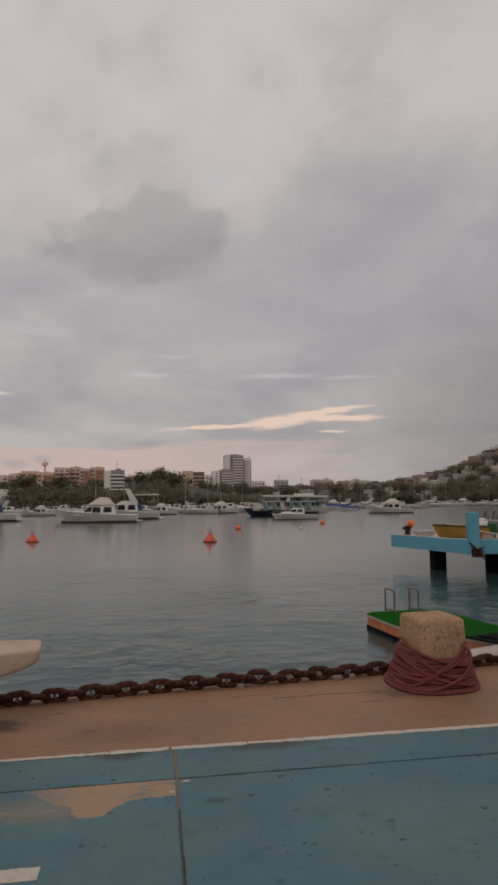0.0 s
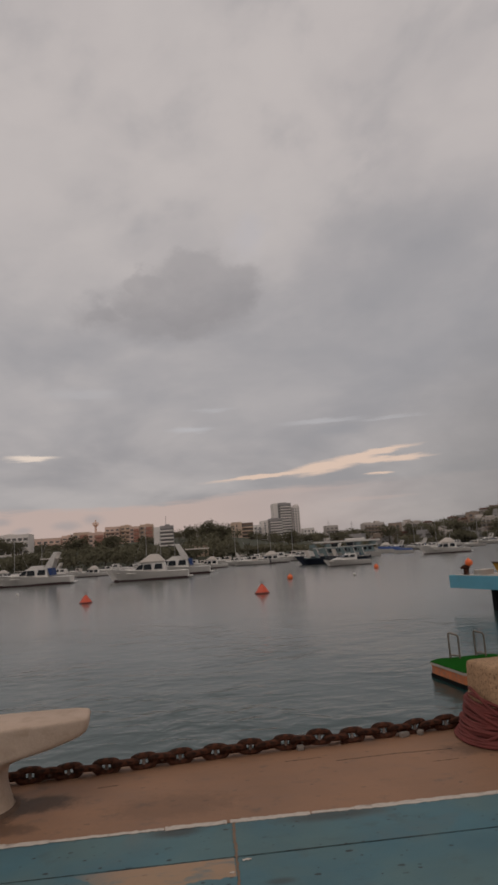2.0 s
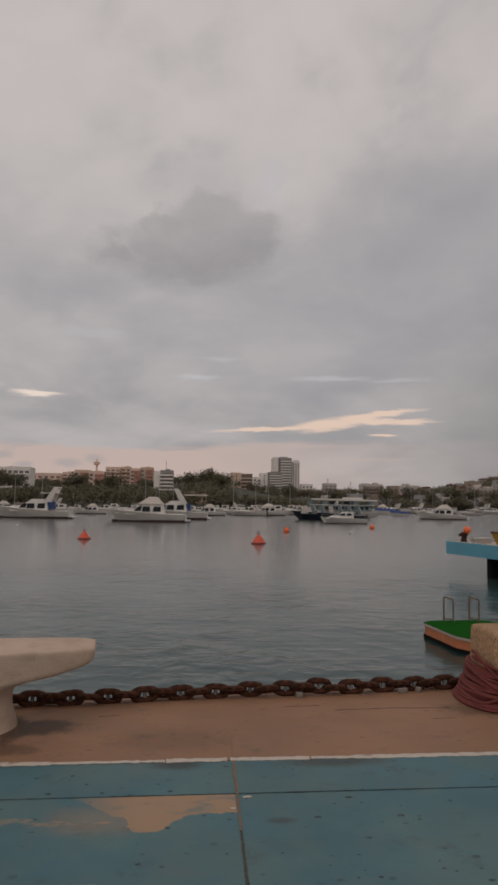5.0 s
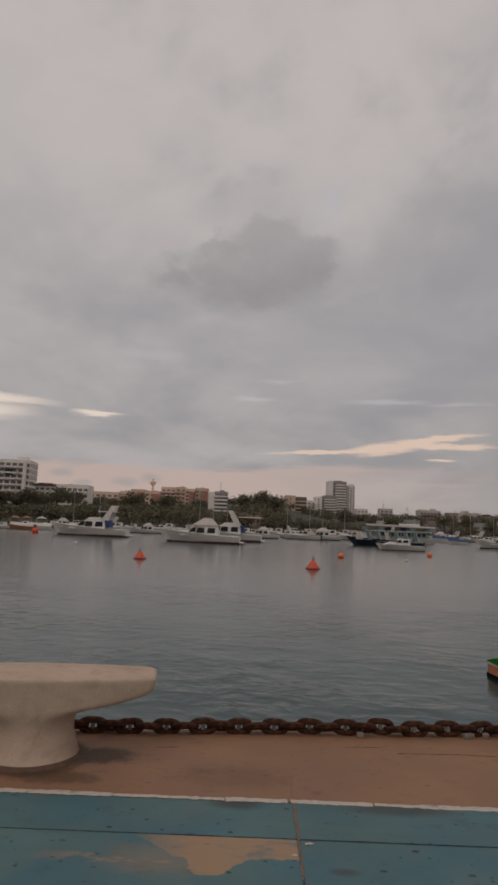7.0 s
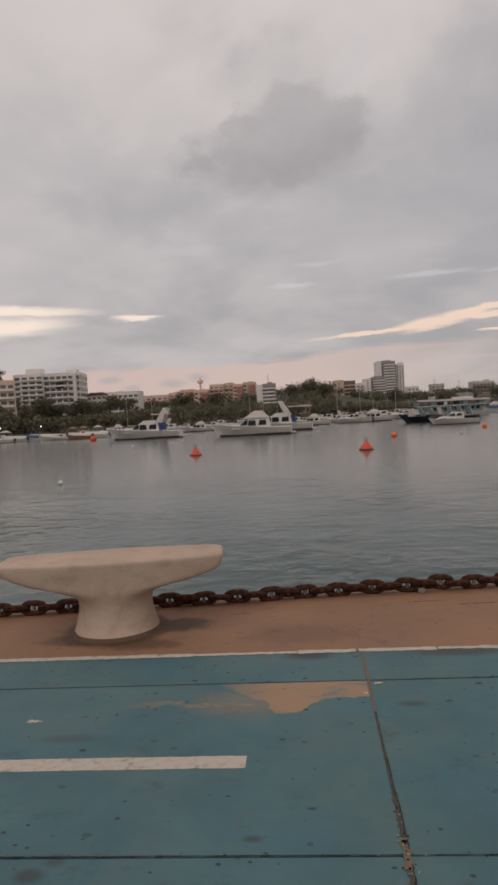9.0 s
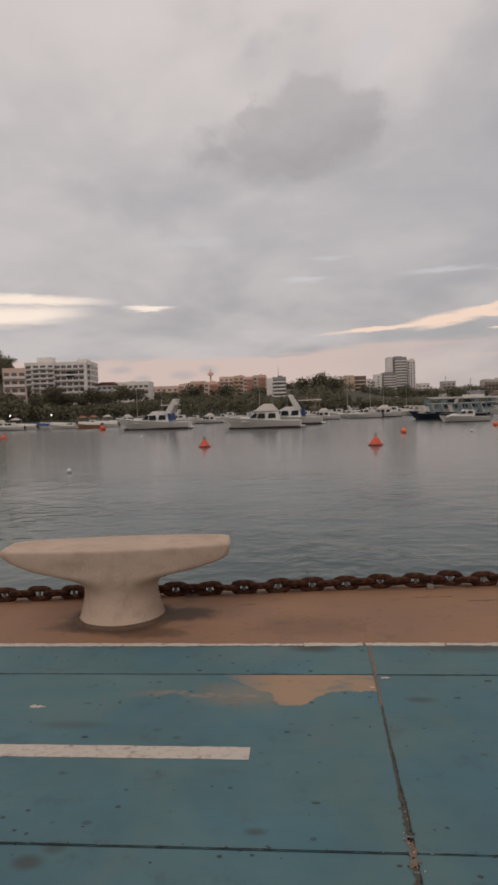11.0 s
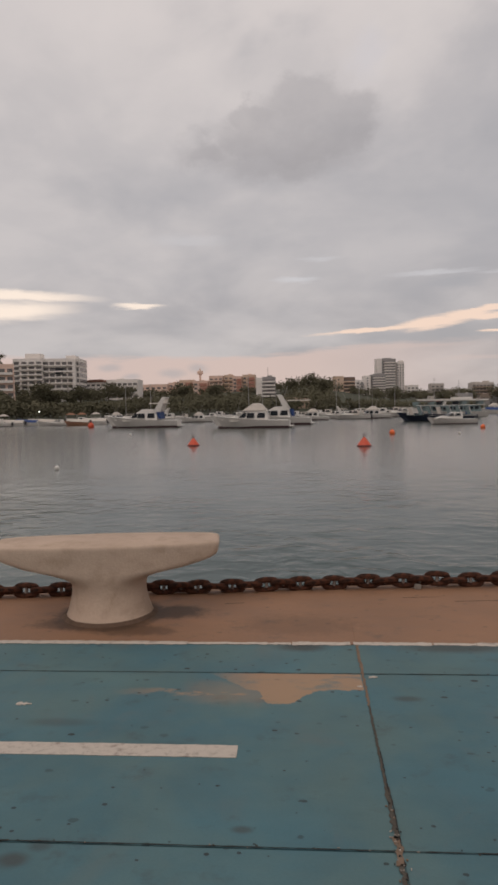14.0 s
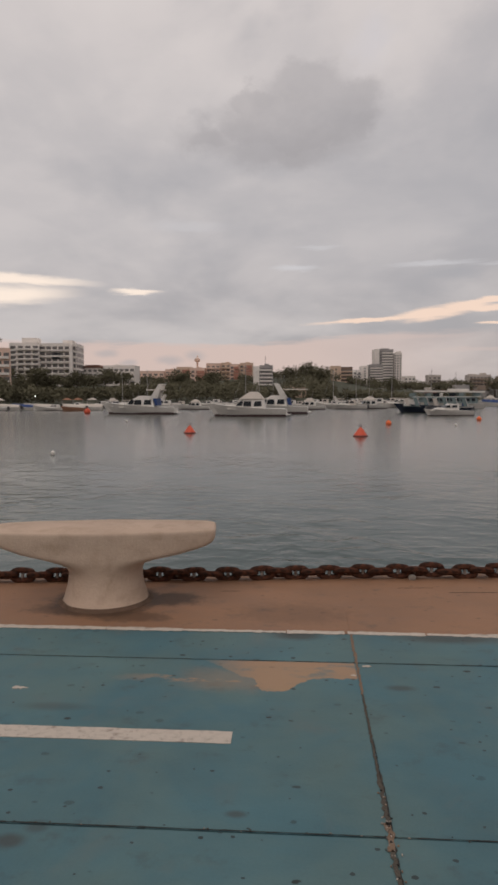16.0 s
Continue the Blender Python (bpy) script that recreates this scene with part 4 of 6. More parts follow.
def rail(ob, pts, high=0.5, posts=True, r=0.018):
    bm = tube(nb(), [(x, y, z + high) for x, y, z in pts], r, 5)
    part("rail", bm, ALU, ob)
    if posts:
        for x, y, z in pts[::2]:
            part("stanchion", tube(nb(), [(x, y, z - 0.05), (x, y, z + high)], r, 5), ALU, ob)


def flybridge_yacht(label, L=10.0, at=(0, 0, 0), rz=0.0, arch=False, group="", forward=False):
    ob = thing("motor_yacht", label, "motor yacht", at, rz, group)
    B, k = L * 0.32, L / 10
    part("hull", hull_mesh(L, B, 1.6 * k, 0.9 * k), HULLWHITE, ob, smooth=False)
    part("waterline_stripe", stripe_mesh(L, B, -0.1, 0.24 * k), BOOT, ob, "dark red waterline stripe")
    part("deck", box(nb(), (-0.12 * L, 0, 0.9 * k), (0.7 * L, B * 0.8, 0.12), bevel=0.03), HULLWHITE, ob)
    cab = part("cabin", cabin_mesh(-0.24 * L, 0.16 * L, B * 0.78, 0.9 * k, 2.05 * k, 0.12 * L, 0.02 * L), HULLWHITE, ob)
    side_windows(cab, ((-0.20 * L, -0.10 * L), (-0.07 * L, 0.03 * L)), B * 0.73, 1.24 * k, 0.62 * k)
    part("windscreen", prism(nb(), [(0.045 * L, 1.3 * k), (0.125 * L, 1.3 * k), (0.07 * L, 1.85 * k), (0.03 * L, 1.85 * k)], -B * 0.32, B * 0.32), GLASS, cab)
    part("fore_cabin", cabin_mesh(0.12 * L, 0.36 * L, B * 0.55, 1.0 * k, 1.42 * k, 0.1 * L, 0), HULLWHITE, ob)
    part("flybridge", cabin_mesh(-0.18 * L, 0.03 * L, B * 0.6, 2.05 * k, 2.4 * k, 0.05 * L, 0.0, 0.95), HULLWHITE, ob)
    top = loft(nb(), [[(x0 * L, B * w, z * k), (x0 * L, -B * w, z * k), (x1 * L, -B * w * 0.9, z * k), (x1 * L, B * w * 0.9, z * k)]
                      for x0, x1, w, z in ((-0.225, 0.1, 0.35, 2.1), (-0.215, 0.07, 0.345, 2.22), (-0.15, -0.035, 0.2, 2.95), (-0.135, -0.05, 0.14, 3.03))])
    if not arch:
        part("canopy", top, CANVAS, ob, "cream canvas flybridge cover")
    else:
        for side in (1, -1):
            part("arch_leg", prism(nb(), [(-0.24 * L, 1.9 * k), (-0.16 * L, 1.9 * k), (-0.06 * L, 3.95 * k), (-0.11 * L, 3.95 * k)] if forward else [(-0.27 * L, 1.9 * k), (-0.17 * L, 1.9 * k), (-0.30 * L, 3.9 * k), (-0.345 * L, 3.9 * k)], side * B * 0.34 - 0.07, side * B * 0.34 + 0.07), HULLWHITE, ob)
        part("arch_top", box(nb(), ((-0.085 if forward else -0.322) * L, 0, 3.87 * k), (0.05 * L, B * 0.7, 0.16), bevel=0.04), HULLWHITE, ob)
        part("aft_curtain", prism(nb(), [(-0.285 * L, 1.15 * k), (-0.25 * L, 1.15 * k), (-0.225 * L, 2.05 * k), (-0.27 * L, 2.05 * k)], -B * 0.37, B * 0.37), TARP, ob, "blue canvas aft curtain")
        part("hardtop", cabin_mesh((-0.5 if forward else -0.36) * L, (-0.19 if forward else -0.12) * L, B * 0.7, 3.1 * k, 3.22 * k, 0.02, 0.02), CANVAS, ob)
        top.free()
    part("transom_step", box(nb(), (-0.52 * L, 0, 0.22 * k), (0.06 * L, B * 0.8, 0.1), bevel=0.02), HULLWHITE, ob)
    rail(ob, [(0.15 * L, B * 0.42, 1.05 * k), (0.28 * L, B * 0.33, 1.15 * k), (0.4 * L, B * 0.18, 1.4 * k), (0.485 * L, 0, 1.56 * k), (0.4 * L, -B * 0.18, 1.25 * k), (0.28 * L, -B * 0.33, 1.15 * k), (0.15 * L, -B * 0.42, 1.05 * k)], 0.45 * k)
    part("antenna", tube(nb(), [(-0.1 * L, B * 0.2, 2.4 * k), (-0.2 * L, B * 0.22, 5.0 * k)], 0.02, 5), ALU, ob)
    return ob


def cruiser(label, L=7.0, at=(0, 0, 0), rz=0.0, cover=None, group=""):
    ob = thing("motorboat", label, "motorboat", at, rz, group)
    B, k = L * 0.34, L / 7
    part("hull", hull_mesh(L, B, 1.0 * k, 0.7 * k), HULLWHITE, ob)
    part("waterline_stripe", stripe_mesh(L, B, -0.08, 0.1 * k), BOOT, ob)
    part("fore_deck", cabin_mesh(-0.05 * L, 0.40 * L, B * 0.7, 0.72 * k, 1.12 * k, 0.2 * L, 0), HULLWHITE, ob)
    cab = part("cabin", cabin_mesh(-0.2 * L, 0.12 * L, B * 0.72, 0.75 * k, 1.65 * k, 0.12 * L, 0.0), cover or HULLWHITE, ob)
    side_windows(cab, ((-0.15 * L, -0.03 * L), (-0.01 * L, 0.05 * L)), B * 0.68, 1.15 * k, 0.34 * k)
    part("windscreen", prism(nb(), [(0.03 * L, 1.15 * k), (0.1 * L, 1.15 * k), (0.03 * L, 1.5 * k), (0.0, 1.5 * k)], -B * 0.29, B * 0.29), GLASS, cab)
    rail(ob, [(0.1 * L, B * 0.4, 0.85 * k), (0.3 * L, B * 0.3, 0.9 * k), (0.46 * L, 0, 0.98 * k), (0.3 * L, -B * 0.3, 0.9 * k), (0.1 * L, -B * 0.4, 0.85 * k)], 0.3 * k)
    part("outboard", box(nb(), (-0.53 * L, 0, 0.55 * k), (0.4 * k, 0.4 * k, 0.7 * k), bevel=0.06), DARKSTEEL, ob)
    return ob


def panga(label, L=6.0, at=(0, 0, 0), rz=0.0, cover=TARP, hullmat=None, group=""):
    """An open boat with a cover stretched over a ridge."""
    ob = thing("open_boat", label, "boat", at, rz, group)
    B = L * 0.28
    part("hull", hull_mesh(L, B, 0.95, 0.55), hullmat or HULLWHITE, ob)
    rings = []
    for s in (0.02, 0.2, 0.45, 0.7, 0.9):
        w = B / 2 * (1.03 if s < 0.5 else 1.03 * (1 - ((s - 0.42) / 0.58) ** 2.3))
        z = 0.6 + 0.25 * s
        rings.append([(-L / 2 + L * s, w, z), (-L / 2 + L * s, w * 0.5, z + 0.35), (-L / 2 + L * s, 0, z + 0.5), (-L / 2 + L * s, -w * 0.5, z + 0.35), (-L / 2 + L * s, -w, z)])
    part("cover", loft(nb(), rings), cover, ob, "stretched boat cover")
    part("outboard", box(nb(), (-0.53 * L, 0, 0.6), (0.35, 0.35, 0.7), bevel=0.06), DARKSTEEL, ob)
    return ob


def sailboat(label, L=9.0, at=(0, 0, 0), rz=0.0, mast=11.0, group=""):
    ob = thing("sailboat", label, "sailboat", at, rz, group)
    B = L * 0.3
    part("hull", hull_mesh(L, B, 1.1, 0.8), HULLWHITE, ob)
    part("cabin", cabin_mesh(-0.15 * L, 0.2 * L, B * 0.55, 0.85, 1.35, 0.5, 0.1), HULLWHITE, ob)
    part("mast", tube(nb(), [(0.08 * L, 0, 0.8), (0.08 * L, 0, mast)], [0.09, 0.06], 6), ALU, ob)
    part("boom", tube(nb(), [(0.08 * L, 0, 1.9), (-0.32 * L, 0, 1.85)], 0.09, 6), CANVAS, ob, "furled sail along the boom")
    for dx in (0.49, -0.48):
        part("stay", tube(nb(), [(dx * L, 0, 1.0), (0.08 * L, 0, mast - 0.2)], 0.018, 4), ALU, ob)
    return ob


def tour_boat(at, rz):
    ob = thing("tour_boat", "dark navy passenger boat with a pale teal awning deck", "passenger boat", at, rz)
    L, B = 14.5, 3.6
    part("hull", hull_mesh(L, B, 1.75, 1.15), HULLNAVY, ob)
    part("rub_rail", stripe_mesh(L * 0.97, B * 1.16, 0.98, 1.12, 0.95), HULLWHITE, ob, "thin white rub rail")
    part("deck", box(nb(), (-0.6, 0, 1.2), (L * 0.82, B * 0.8, 0.1)), TEAL, ob)
    part("awning", cabin_mesh(-6.6, 4.2, B * 0.92, 2.75, 2.9, 0.3, 0.2, 0.95), TEAL, ob, "pale teal awning roof")
    for x in (-6.2, -4.5, -2.8, -1.1, 0.6, 2.3, 3.9):
        for s in (1, -1):
            part("post", tube(nb(), [(x, s * B * 0.42, 1.15), (x + 0.5, s * B * 0.42, 2.8)], 0.05, 6), HULLWHITE, ob)
            part("side_curtain", prism(nb(), [(x + 0.15, 1.25), (x + 0.75, 1.25), (x + 1.2, 2.7), (x + 0.6, 2.7)], s * B * 0.41 - 0.015, s * B * 0.41 + 0.015), CANVAS if int(x) % 2 else TEAL, ob)
    for x in (-5.4, -3.8, -2.2, -0.6, 1.0, 2.6):
        part("bench", box(nb(), (x, 0, 1.5), (0.5, B * 0.7, 0.5), bevel=0.04), TARP, ob)
    part("wheelhouse", cabin_mesh(3.0, 5.4, B * 0.6, 1.3, 2.5, 0.7, 0.1), HULLWHITE, ob)
    rail(ob, [(4.6, 1.2, 1.55), (6.0, 0.7, 1.65), (7.0, 0, 1.75), (6.0, -0.7, 1.65), (4.6, -1.2, 1.55)], 0.5)
    ob.scale = (0.86, 0.9, 0.84)
    return ob


def ferry(at, rz):
    ob = thing("excursion_boat", "white two-deck excursion boat with a long flat roof", "excursion boat", at, rz)
    L, B = 20.0, 5.0
    part("hull", hull_mesh(L, B, 2.0, 1.3), HULLWHITE, ob)
    part("lower_deckhouse", cabin_mesh(-8.5, 5.5, B * 0.85, 1.4, 3.1, 1.2, 0.2), TEAL, ob)
    for i in range(10):
        for s in (1, -1):
            part("window", box(nb(), (-7.4 + i * 1.2, s * B * 0.415, 2.35), (0.8, 0.06, 0.8)), GLASS, ob)
    part("upper_deck", box(nb(), (-1.6, 0, 3.2), (15.4, B * 0.9, 0.14)), HULLWHITE, ob)
    part("roof", loft(nb(), [[(-10.0, B * 0.46, z), (-10.0, -B * 0.46, z), (6.4 + d, -B * 0.4, z + 0.25), (6.4 + d, B * 0.4, z + 0.25)] for z, d in ((4.3, -0.6), (4.75, 0.0))]), HULLWHITE, ob, "long flat white roof with an upswept front")
    part("roof_box", box(nb(), (-4.2, 0, 5.05), (4.6, B * 0.5, 0.6), bevel=0.08), HULLWHITE, ob)
    for i in range(9):
        for s in (1, -1):
            part("post", tube(nb(), [(-9.4 + i * 1.85, s * B * 0.42, 3.2), (-9.0 + i * 1.85, s * B * 0.42, 4.5)], 0.07, 5), TEAL, ob)
            if i % 3 != 1:
                part("side_curtain", box(nb(), (-8.4 + i * 1.85, s * B * 0.41, 3.75), (1.1, 0.04, 1.0)), GLASS if i % 2 else TEAL, ob)
    ob.scale = (0.9, 0.9, 0.78)
    return ob


def spread(az, d):
    """A place on the water by bearing (degrees right of ahead) and distance ahead."""
    return (0.35 + d * math.tan(radians(az)), d, SEA)


def make_boats():
    flybridge_yacht("white motor yacht with a cream flybridge cover at its mooring", 10.6, (-5.2, 83.8, SEA), 177)
    flybridge_yacht("white sport fishing yacht with a tall raked arch", 11.6, (-2.5, 97.5, SEA), 176, arch=True, forward=True)
    flybridge_yacht("white motor yacht with a raked radar arch", 11.4, (-22.2, 94.5, SEA), 178, arch=True)
    tour_boat((23.5, 103.8, SEA), 166)
    ferry((33.0, 140.0, SEA), 174)
    cruiser("low white speedboat with a small cabin", 6.6, (21.4, 85.8, SEA), 190)
    flybridge_yacht("long white motor cruiser moored off the town", 9.4, (48.2, 118.0, SEA), 168)
    moored = "boats moored across the bay"
    c = cruiser("white motorboat moored across the bay", 7.0, spread(3.8, 142), 176, group=moored)
    d = cruiser("white motorboat with a cream canvas cover", 6.4, spread(8.2, 158), 184, CANVAS, group=moored)
    s = sailboat("white sailboat with a bare mast", 9.0, spread(-3.6, 165), 170, group=moored)
    p = panga("open boat under a blue tarpaulin", 5.0, spread(-23.2, 122), 180, group=moored)
    q = panga("open boat under a cream cover", 5.4, spread(-21.3, 120), 175, CANVAS, group=moored)
    rng = random.Random(3)
    for az, dist, ob, turn, k in ((-25.6, 118, c, 178, 0.9), (-24.4, 121, q, 182, 1.0), (-19.8, 126, d, 172, 0.8), (-18.4, 132, c, 10, 0.85), (-16.6, 140, c, 184, 1.0), (-13.0, 150, d, 175, 0.9),
                                  (-11.2, 138, c, 180, 1.1), (-9.8, 165, d, 168, 1.0), (-7.4, 150, c, 182, 1.0), (-6.0, 172, d, 8, 1.0), (0.8, 150, d, 178, 1.0), (2.2, 178, c, 160, 1.1), (5.6, 175, c, 182, 1.2), (6.6, 190, d, 4, 1.0),
                                  (10.6, 180, c, 170, 1.1), (11.8, 198, d, 176, 1.2), (13.4, 205, c, 186, 1.1), (21.0, 185, c, 170, 1.1), (24.4, 180, d, 178, 1.1), (26.2, 215, c, 182, 1.2), (27.4, 225, c, 172, 1.1), (28.6, 240, d, 168, 1.3),
                                  (29.8, 235, c, 180, 1.3), (31.2, 225, d, 175, 1.2), (32.6, 230, c, 165, 1.3), (34.0, 236, d, 178, 1.2), (23.0, 240, c, 184, 1.2), (19.4, 235, d, 178, 1.2), (17.6, 225, c, 170, 1.2), (15.4, 220, d, 12, 1.2)):
        copy_thing(ob, pose(*spread(az, dist), 0, 0, turn) @ Matrix.Scale(k, 4))
    f = flybridge_yacht("white cabin cruiser in the crowded moorings", 8.5, spread(6.9, 135), 183, group=moored)
    g = flybridge_yacht("white cruiser with a raked arch in the moorings", 8.0, spread(18.0, 196), 186, arch=True, group=moored)
    for az, dist, ob, turn, k in ((1.6, 128, f, 174, 0.9), (4.9, 150, g, 5, 0.85), (9.6, 148, c, 178, 1.2), (10.9, 160, f, 186, 0.8), (3.0, 165, d, 170, 1.3), (8.9, 185, d, 176, 1.4), (-8.6, 128, f, 182, 0.8), (-11.9, 165, g, 176, 1.0), (-15.4, 155, f, 8, 0.9),
                                  (17.0, 190, f, 172, 1.1), (19.9, 200, g, 180, 1.1), (22.2, 210, f, 176, 1.1), (25.4, 240, g, 184, 1.2), (28.1, 250, f, 172, 1.2), (30.8, 250, g, 178, 1.2), (33.0, 255, g, 168, 1.2), (12.4, 175, g, 180, 1.1), (-5.0, 140, c, 176, 1.1),
                                  (-6.8, 158, c, 184, 1.2), (0.0, 138, c, 172, 1.1), (5.3, 132, d, 178, 1.2), (7.6, 148, c, 188, 1.3), (11.4, 140, d, 176, 1.1), (-20.6, 118, c, 174, 0.7), (-26.4, 125, f, 176, 0.8), (-27.6, 122, d, 182, 0.9)):
        copy_thing(ob, pose(*spread(az, dist), 0, 0, turn) @ Matrix.Scale(k, 4))
    for az, dist in ((4.2, 200), (6.2, 205), (7.3, 210), (9.3, 205), (-14.6, 175), (-12.4, 190), (-2.4, 190), (-1.2, 205), (12.6, 230), (14.6, 240), (18.4, 255), (19.8, 260), (20.6, 262), (21.6, 258), (22.4, 265), (25.0, 270), (25.8, 266), (27.0, 268), (28.0, 272), (30.4, 262), (32.0, 258), (33.4, 260)):
        copy_thing(s, pose(*spread(az, dist), 0, 0, rng.uniform(160, 195)) @ Matrix.Scale(rng.uniform(0.8, 1.15), 4))
    for az, dist, k in ((18.6, 150, 1.0), (17.4, 172, 1.35), (14.2, 165, 1.0)):
        copy_thing(p, pose(*spread(az, dist), 0, 0, rng.uniform(165, 190)) @ Matrix.Scale(k, 4))
    for az, dist in ((-22.2, 124), (-17.6, 122)):
        copy_thing(q, pose(*spread(az, dist), 0, 0, 178))
    panga("open boat with an orange hull", 5.0, spread(-19.0, 117), 178, CANVAS, CANOPYORANGE, group=moored)


def cone_buoy(at, group):
    ob = thing("mooring_buoy", "red-orange conical mooring buoy floating on the harbour", "buoy", at, 0, group)
    part("cone", lathe(nb(), [(0.02, -0.25), (0.44, -0.2), (0.47, 0.02), (0.42, 0.1), (0.16, 0.46), (0.07, 0.56), (0.05, 0.58)], 24), BUOYRED, ob, smooth=True)
    part("collar", lathe(nb(), [(0.475, -0.06), (0.49, -0.02), (0.485, 0.06), (0.44, 0.085)], 24), BUOYBASE, ob, "dark stained collar")
    part("eye", tube(nb(), [(0.075 * math.cos(k * math.tau / 12), 0, 0.68 + 0.1 * math.sin(k * math.tau / 12)) for k in range(12)], 0.02, 6, closed=True), RUST, ob, "rusty lifting eye")
    return ob


def ball_buoy(at, r, material, label, group=""):
    ob = thing("float_ball", label, "buoy", at, 0, group)
    prof = [(max(0.01, r * math.sin(math.pi * k / 12)), -r * math.cos(math.pi * k / 12) + r * 0.55) for k in range(13)]
    part("ball", lathe(nb(), prof, 18), material, ob, smooth=True)
    part("neck", lathe(nb(), [(r * 0.22, r * 1.5), (r * 0.18, r * 1.75), (r * 0.1, r * 1.8)], 10), material, ob)
    return ob


def make_buoys():
    b = cone_buoy((4.92, 40.9, SEA), "cone buoys")
    copy_thing(b, pose(-6.63, 44.3, SEA) @ Matrix.Scale(0.92, 4))
    copy_thing(b, pose(-35.98, 74.39, SEA) @ Matrix.Scale(0.9, 4))
    o = ball_buoy((9.35, 58.0, SEA), 0.26, BALLORANGE, "bright orange float ball on the water", "float balls")
    copy_thing(o, pose(20.6, 69.0, SEA))
    w = ball_buoy((-10.1, 27.3, SEA), 0.11, HULLWHITE, "small pale float on the water", "small floats")
    copy_thing(w, pose(14.8, 56.0, SEA) @ Matrix.Scale(1.2, 4))
    copy_thing(w, pose(-16.2, 64.0, SEA) @ Matrix.Scale(1.3, 4))
    ball_buoy((-31.2, 98.0, SEA), 0.5, BUOYRED, "red float among the moored boats", "far floats")


def shore_place(a, inland):
    r = table(a, SHORE) + inland
    x, y = r * math.sin(radians(a)), r * math.cos(radians(a))
    return (x, y, max(land_height(x, y), SEA))


def make_shore_bits():
    for a, m, label in ((-24.9, CANVAS, "pale canvas beach tent on the far shore"), (-19.4, CANOPYORANGE, "faded orange canopy on the far shore"), (-18.5, CANOPYORANGE, "faded orange canopy on the far shore"), (-17.3, CANVAS, "pale canvas beach tent on the far shore")):
        ob = thing("beach_canopy", label, "canopy", shore_place(a, 3), -a, "beach canopies")
        part("canopy", loft(nb(), [[(-1.7, -1.3, 1.7), (1.7, -1.3, 1.7), (1.7, 1.3, 1.7), (-1.7, 1.3, 1.7)], [(-0.4, -0.2, 2.3), (0.4, -0.2, 2.3), (0.4, 0.2, 2.3), (-0.4, 0.2, 2.3)]]), m, ob)
        for x in (-1.55, 1.55):
            for y in (-1.15, 1.15):
                part("leg", tube(nb(), [(x, y, -0.4), (x, y, 1.75)], 0.06, 6), ALU, ob)
    for a in (-25.3, -22.0):
        ob = thing("street_lamp", "lit lamp post among the shore trees", "street lamp", shore_place(a, 5), 0, "shore lamps")
        part("post", tube(nb(), [(0, 0, -0.5), (0, 0, 2.6)], 0.07, 8), DARKSTEEL, ob)
        part("globe", lathe(nb(), [(0.05, 2.58), (0.15, 2.66), (0.19, 2.8), (0.14, 2.94), (0.03, 3.0)], 12), LAMPGLOW, ob, "glowing white globe", smooth=True)


make_water()
make_shore_bits()
make_land()
make_woods()
make_trees()
make_buildings()
make_boats()
make_buoys()


# ---- pier and float ----
PIER = pose(11.67, 20.3, 0.04, 0, 0, -9)


def on_pier(u, v, z=0.21):
    """A place on the pier: u along its near edge from the post, v across the deck."""
    return tuple(PIER @ Vector((u, v, z)))


def slab_poly(pts, z0, z1):
    return loft(nb(), [[(x, y, z0) for x, y in pts], [(x, y, z1) for x, y in pts]])


